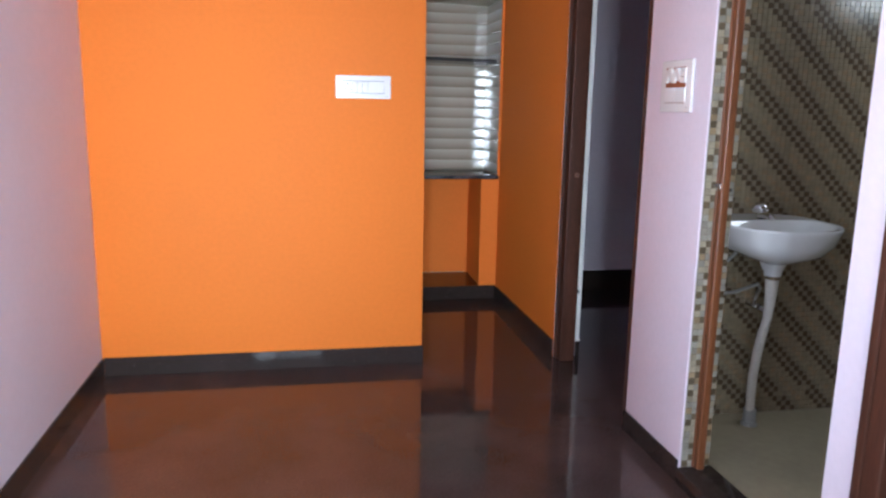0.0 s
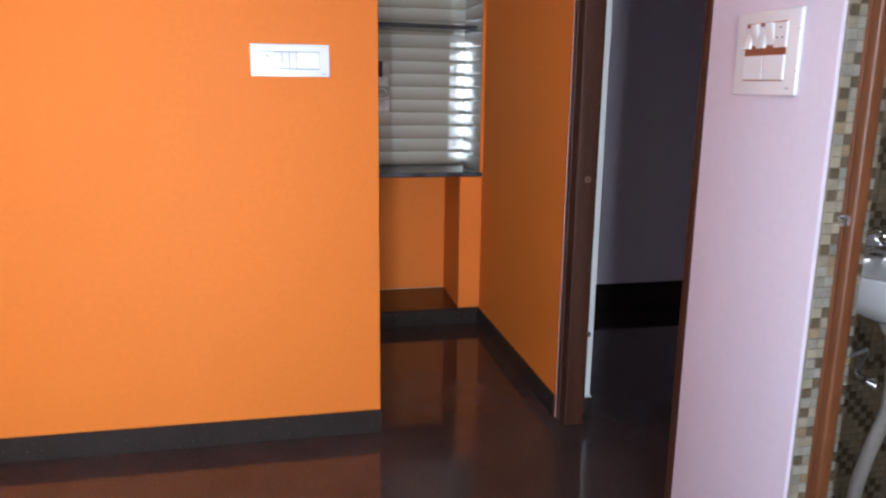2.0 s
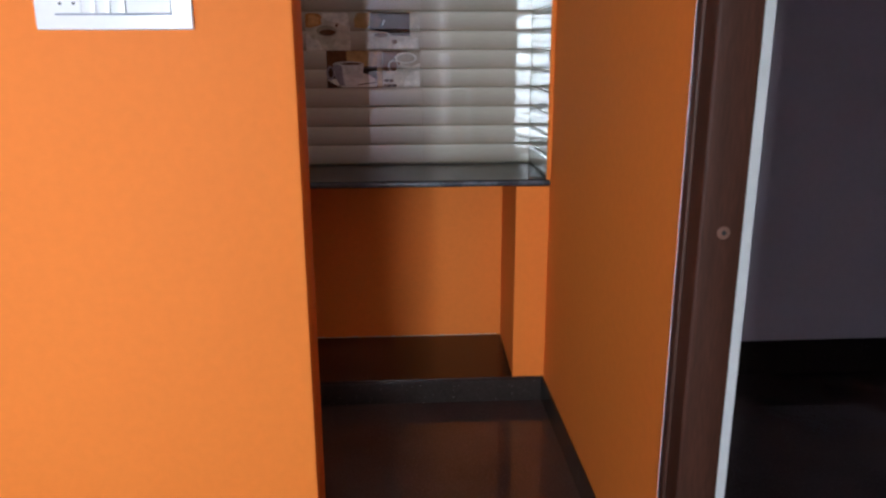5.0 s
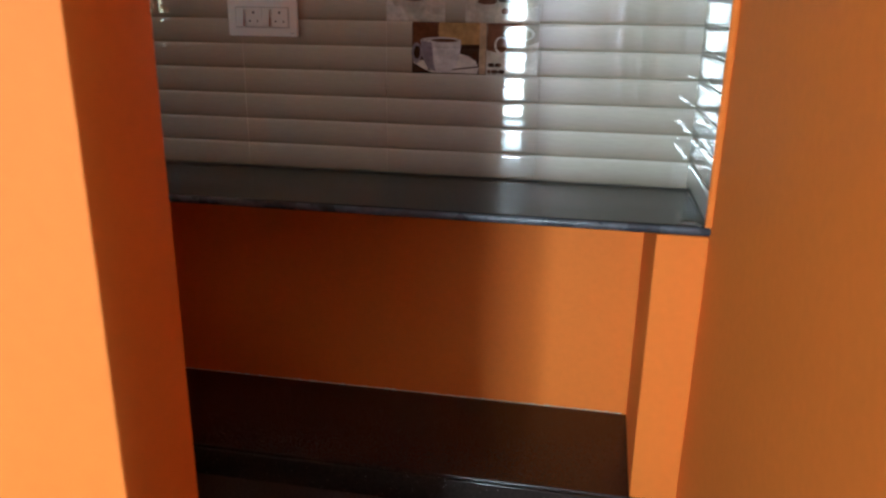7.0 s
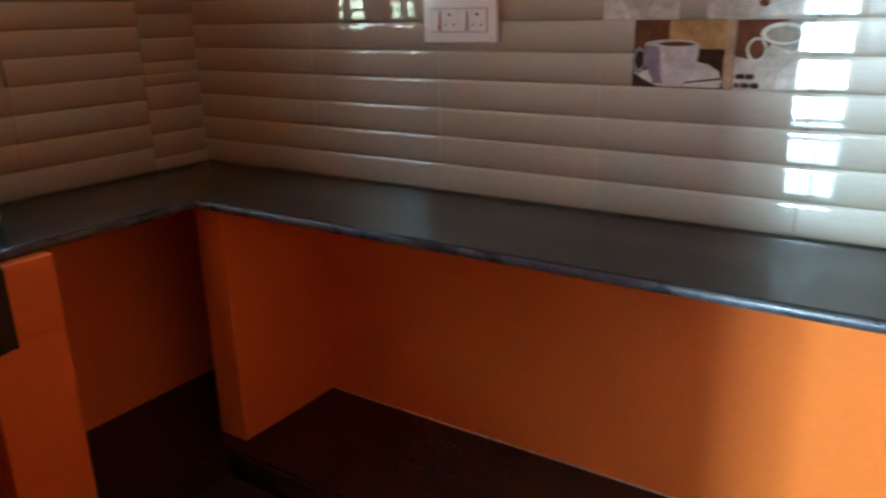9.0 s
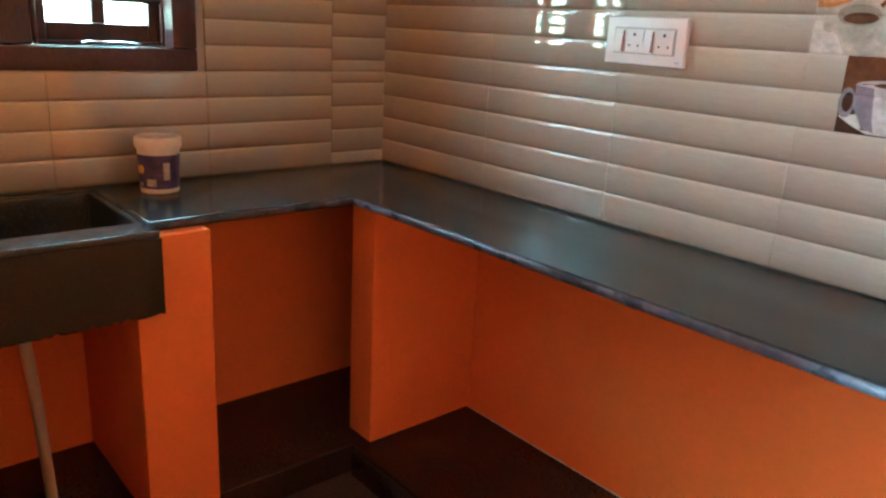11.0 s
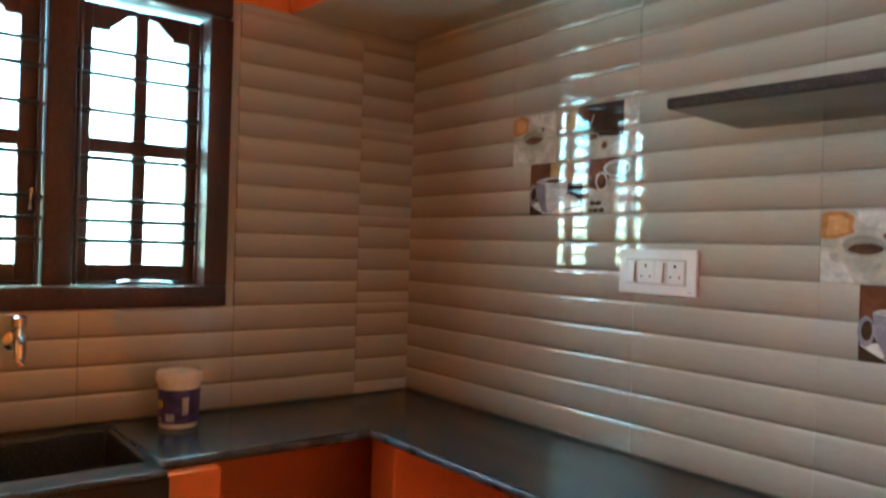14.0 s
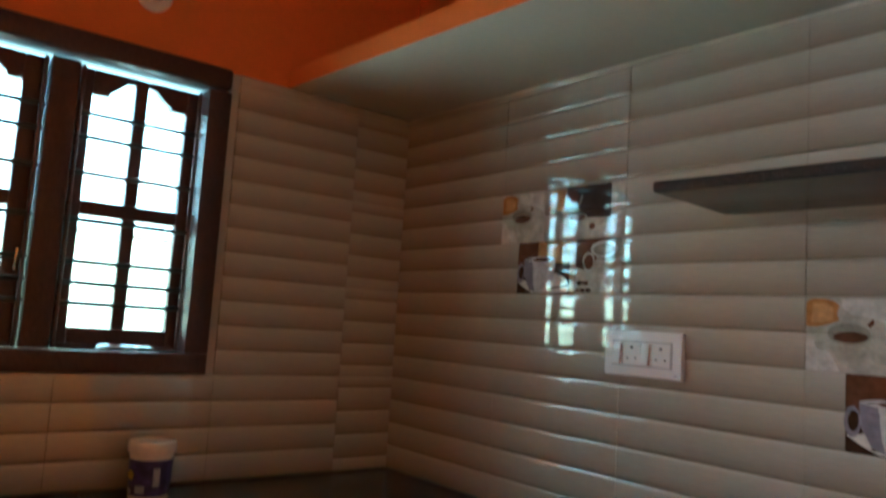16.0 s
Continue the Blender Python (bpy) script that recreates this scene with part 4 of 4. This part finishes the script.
    put("saucer_line", [(0.27, 0.035), (0.40, 0.030), (0.60, 0.07), (0.605, 0.085), (0.42, 0.048), (0.28, 0.052)], 2, "dark")
    put("handle", oval(0.20, 0.20, 0.034, 0.10), 2, "mug_shade")
    put("handle_gap", oval(0.204, 0.205, 0.022, 0.065), 3, "dark")
    put("mug", [(0.225, 0.33), (0.235, 0.17), (0.275, 0.05), (0.35, 0.015), (0.42, 0.025), (0.465, 0.08), (0.485, 0.20), (0.492, 0.315)] + oval(0.3585, 0.322, 0.133, 0.035, 14, 0, math.pi), 3, "mug")
    put("mug_side", [(0.226, 0.32), (0.236, 0.17), (0.275, 0.055), (0.33, 0.02), (0.315, 0.10), (0.30, 0.305)], 4, "mug_shade")
    put("coffee", oval(0.385, 0.325, 0.088, 0.018), 4, "coffee")
    # lower right: brown cloth, a pale cup seen from above, beans
    put("panel", rect(0.658, 0.985, 0.003, 0.497), 0, "pale")
    put("panel", [(0.658, 0.24), (0.72, 0.22), (0.80, 0.30), (0.88, 0.497), (0.658, 0.497)], 1, "brown")
    put("panel", [(0.86, 0.497), (0.985, 0.497), (0.985, 0.33), (0.90, 0.28), (0.82, 0.32)], 1, "cup_shade")
    put("cup", oval(0.86, 0.40, 0.098, 0.075), 2, "white")
    put("cup_inside", oval(0.862, 0.395, 0.078, 0.055), 3, "cup_shade")
    put("saucer", oval(0.75, 0.29, 0.045, 0.085), 2, "white")
    put("saucer", oval(0.752, 0.29, 0.034, 0.068), 3, "brown")
    put("cloth", [(0.84, 0.02), (0.98, 0.02), (0.98, 0.25), (0.90, 0.20), (0.85, 0.12)], 1, "white")
    for k in range(9):
        put("bean", oval(0.675 + 0.022 * (k % 5) + 0.006 * (k // 5), 0.035 + 0.032 * ((k * 2) % 4), 0.014, 0.022, 8), 2, "dark" if k % 3 else "coffee")


bed_n = structure("wall_north_tile_bed", box_bm(XT - 0.02, XR, YT + 0.0032, YU - 0.0005, 0.911, 2.1795), GROUT, "tiled splashback of beige ridged glazed tiles", "tiled wall")
COLS = (-1.680, -1.608, -1.134, -0.660, -0.186, 0.288, 0.752)
for r, row in enumerate(ROWS):
    for c, (x0, x1) in enumerate(zip(COLS, COLS[1:])):
        if (c, r) == (2, 2) or (c, r) == (4, 1):
            picture_tile(bed_n, x0, row[0])
        else:
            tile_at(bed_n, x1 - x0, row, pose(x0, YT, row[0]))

bed_w = structure("wall_west_tile_bed", join(box_bm(-1.6995, XT - 0.0032, YA, YT + 0.003, 0.911, WZ0 - 0.0005), box_bm(-1.6995, XT - 0.0032, WY1 + 0.0005, YT + 0.003, WZ0, 2.1795)),
                  GROUT, "tiled window wall of beige ridged glazed tiles", "tiled wall")
YCOLS = ((YA + 0.002, 0.632), (0.632, 1.076), (1.076, 1.520), (1.520, YT - 0.0045))
for r, row in enumerate(ROWS):
    for c, (y0, y1) in enumerate(YCOLS):
        if c < 2 and r > 0:
            continue
        if c == 2 and r > 0:
            y0 = y0 if y0 > WY1 else WY1 + 0.001
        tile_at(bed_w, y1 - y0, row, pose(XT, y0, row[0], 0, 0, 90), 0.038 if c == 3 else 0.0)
structure("trim_plaster_edge", box_bm(XR - 0.0165, XR - 0.0003, CF - 0.010, CF + 0.0035, 0.9105, 2.1795, 0.002), ORANGE, "orange painted plaster edge beside the tiles", "trim", True)
bed_e = structure("wall_east_tile_bed", box_bm(XR - 0.0042, XR - 0.0002, CF + 0.004, YT + 0.003, 0.911, 2.1795), GROUT, "narrow tiled return beside the worktop", "tiled wall")
for row in ROWS:
    tile_at(bed_e, YT - 0.005 - (CF + 0.004), row, pose(XR - 0.0075, YT - 0.005, row[0], 0, 0, -90))


# ---- mosaic of the bathroom ----
PITCH = 0.0236


def chip_geometry(x, z, y, verts, faces, s=PITCH / 2 - 0.0006):
    b = len(verts)
    verts += [(x - s, y, z - s), (x + s, y, z - s), (x + s, y, z + s), (x - s, y, z + s)]
    k = s * 0.92
    verts += [(x - k, y - 0.003, z - k), (x + k, y - 0.003, z - k), (x + k, y - 0.003, z + k), (x - k, y - 0.003, z + k)]
    faces += [(b + 4, b + 5, b + 6, b + 7)] + [(b + i, b + (i + 1) % 4, b + 4 + (i + 1) % 4, b + 4 + i) for i in range(4)]


def chip_mesh(m):
    v, f = [], []
    chip_geometry(0, 0, 0, v, f)
    me = bpy.data.meshes.new("mosaic_chip")
    me.from_pydata(v, [], f)
    me.materials.append(m)
    return me


rng = random.Random(5)
bed_j = structure("bathroom_jamb", box_bm(0.766, XW - 0.001, -1.4795, -1.4755, 0.063, 2.15), DARKGROUT, "mosaic-tiled reveal of the bathroom doorway", "tiled reveal")
part("bolt_hole", tube_bm([(0.864, -1.4835, 1.122), (0.864, -1.478, 1.122)], 0.0065, 12), DARKHOLE, bed_j, "dark drilled bolt hole")
chips = [chip_mesh(m) for m in (MOSAIC[0], MOSAIC[6], MOSAIC[2], MOSAIC[3])]
rows_n = 87
for i in range(2):
    for j in range(rows_n):
        w = rng.random()
        kind = 1 if (i + j * 2) % 7 in (0, 3) and w < 0.8 else 0 if w < 0.45 else 2 if w < 0.66 else 3
        o = new("mosaic_chip", chips[kind])
        o.parent = bed_j
        o.location = (0.7785 + i * PITCH, -1.4795, 0.078 + j * PITCH)


def chip_field(name, parent, cells, mats, label):
    verts, faces, idx = [], [], []
    for x, z, y, m in cells:
        chip_geometry(x, z, y, verts, faces)
        idx += [m] * 5
    me = bpy.data.meshes.new(name)
    me.from_pydata(verts, [], faces)
    for m in mats:
        me.materials.append(m)
    me.polygons.foreach_set("material_index", idx)
    o = new(name, me)
    o.parent = parent
    return tagged(o, label, kind="stuff")


inner = [(0.8445 + i * PITCH, 0.078 + j * PITCH, -1.4795, (1 if (i + 2 * j) % 7 in (1, 4) else rng.choice((0, 2, 3, 3)))) for i in range(2) for j in range(rows_n)]
chip_field("inner_mosaic", bed_j, inner, MOSAIC, "cream and taupe mosaic chips")
bed_b = structure("wall_bathroom_north", box_bm(XW, 2.6, BY, BY + 0.009, 0.0, CEIL), DARKGROUT, "bathroom wall with diagonal brown and beige mosaic", "tiled wall")
field = []
for i in range(-3, 46):
    for j in range(98):
        k = (i + j) % 8
        kind = 1 if k in (0, 2) and rng.random() < 0.97 else 5 if k in (1, 3) else 4
        if k == 5 and rng.random() < 0.55:
            kind = 2
        field.append((0.963 + i * PITCH, BZ + 0.013 + j * PITCH, BY, kind))
near_chips = [c for c in field if 0.885 < c[0] < 1.105 and 0.52 < c[1] < 1.30]
wall_chips = {}
for x, z, y, kind in near_chips:
    if kind not in wall_chips:
        wall_chips[kind] = chip_mesh(MOSAIC[kind])
    o = new("mosaic_chip", wall_chips[kind])
    o.parent = bed_b
    o.location = (x, y, z)
kept = set(near_chips)
chip_field("diagonal_mosaic", bed_b, [c for c in field if c not in kept], MOSAIC, "diagonal bands of brown and beige mosaic")


# uneven cement left along the foot of the wall below the counter
def cement_line(name, x0, x1, y, z, seed):
    r = random.Random(seed)
    bm = bmesh.new()
    prev = None
    n = int((x1 - x0) / 0.012)
    for k in range(n + 1):
        x = x0 + (x1 - x0) * k / n
        h = 0.0015 + 0.0035 * r.random() ** 3
        a = [bm.verts.new((x, y, z)), bm.verts.new((x, y - 0.002 - h * 0.7, z)), bm.verts.new((x, y - 0.001, z + h))]
        if prev:
            for i in range(3):
                bm.faces.new((prev[i], prev[(i + 1) % 3], a[(i + 1) % 3], a[i]))
        prev = a
    structure(name, bm, CREAM, "thin uneven cement line at the wall foot", "trim")


cement_line("trim_plinth", -1.18, 0.625, YU - 0.0002, 0.0992, 3)


# dried cement smeared over the corner of the worktop
def cement_smear(name, cx, cy, z, rx, ry, seed):
    r = random.Random(seed)
    bm = bmesh.new()
    n = 22
    rim = []
    for k in range(n):
        a = 2 * math.pi * k / n
        q = 0.62 + 0.38 * r.random()
        rim.append((cx + rx * q * math.cos(a), cy + ry * q * math.sin(a)))
    low = [bm.verts.new((x, y, z)) for x, y in rim]
    mid = [bm.verts.new((cx + (x - cx) * 0.7, cy + (y - cy) * 0.7, z + 0.0012 + 0.0012 * r.random())) for x, y in rim]
    top = bm.verts.new((cx, cy, z + 0.002))
    for k in range(n):
        bm.faces.new((low[k], low[(k + 1) % n], mid[(k + 1) % n], mid[k]))
        bm.faces.new((mid[k], mid[(k + 1) % n], top))
    bm.faces.new(low[::-1])
    structure(name, bm, CEMENT, "smear of dried pale cement on the worktop corner", "cement", True)


cement_smear("trim_cement_corner", XR - 0.050, CF + 0.030, COUNTER_Z + 0.0002, 0.032, 0.020, 9)
cement_smear("trim_cement_corner_far", XR - 0.028, CF + 0.016, COUNTER_Z - 0.0006, 0.012, 0.012, 4)
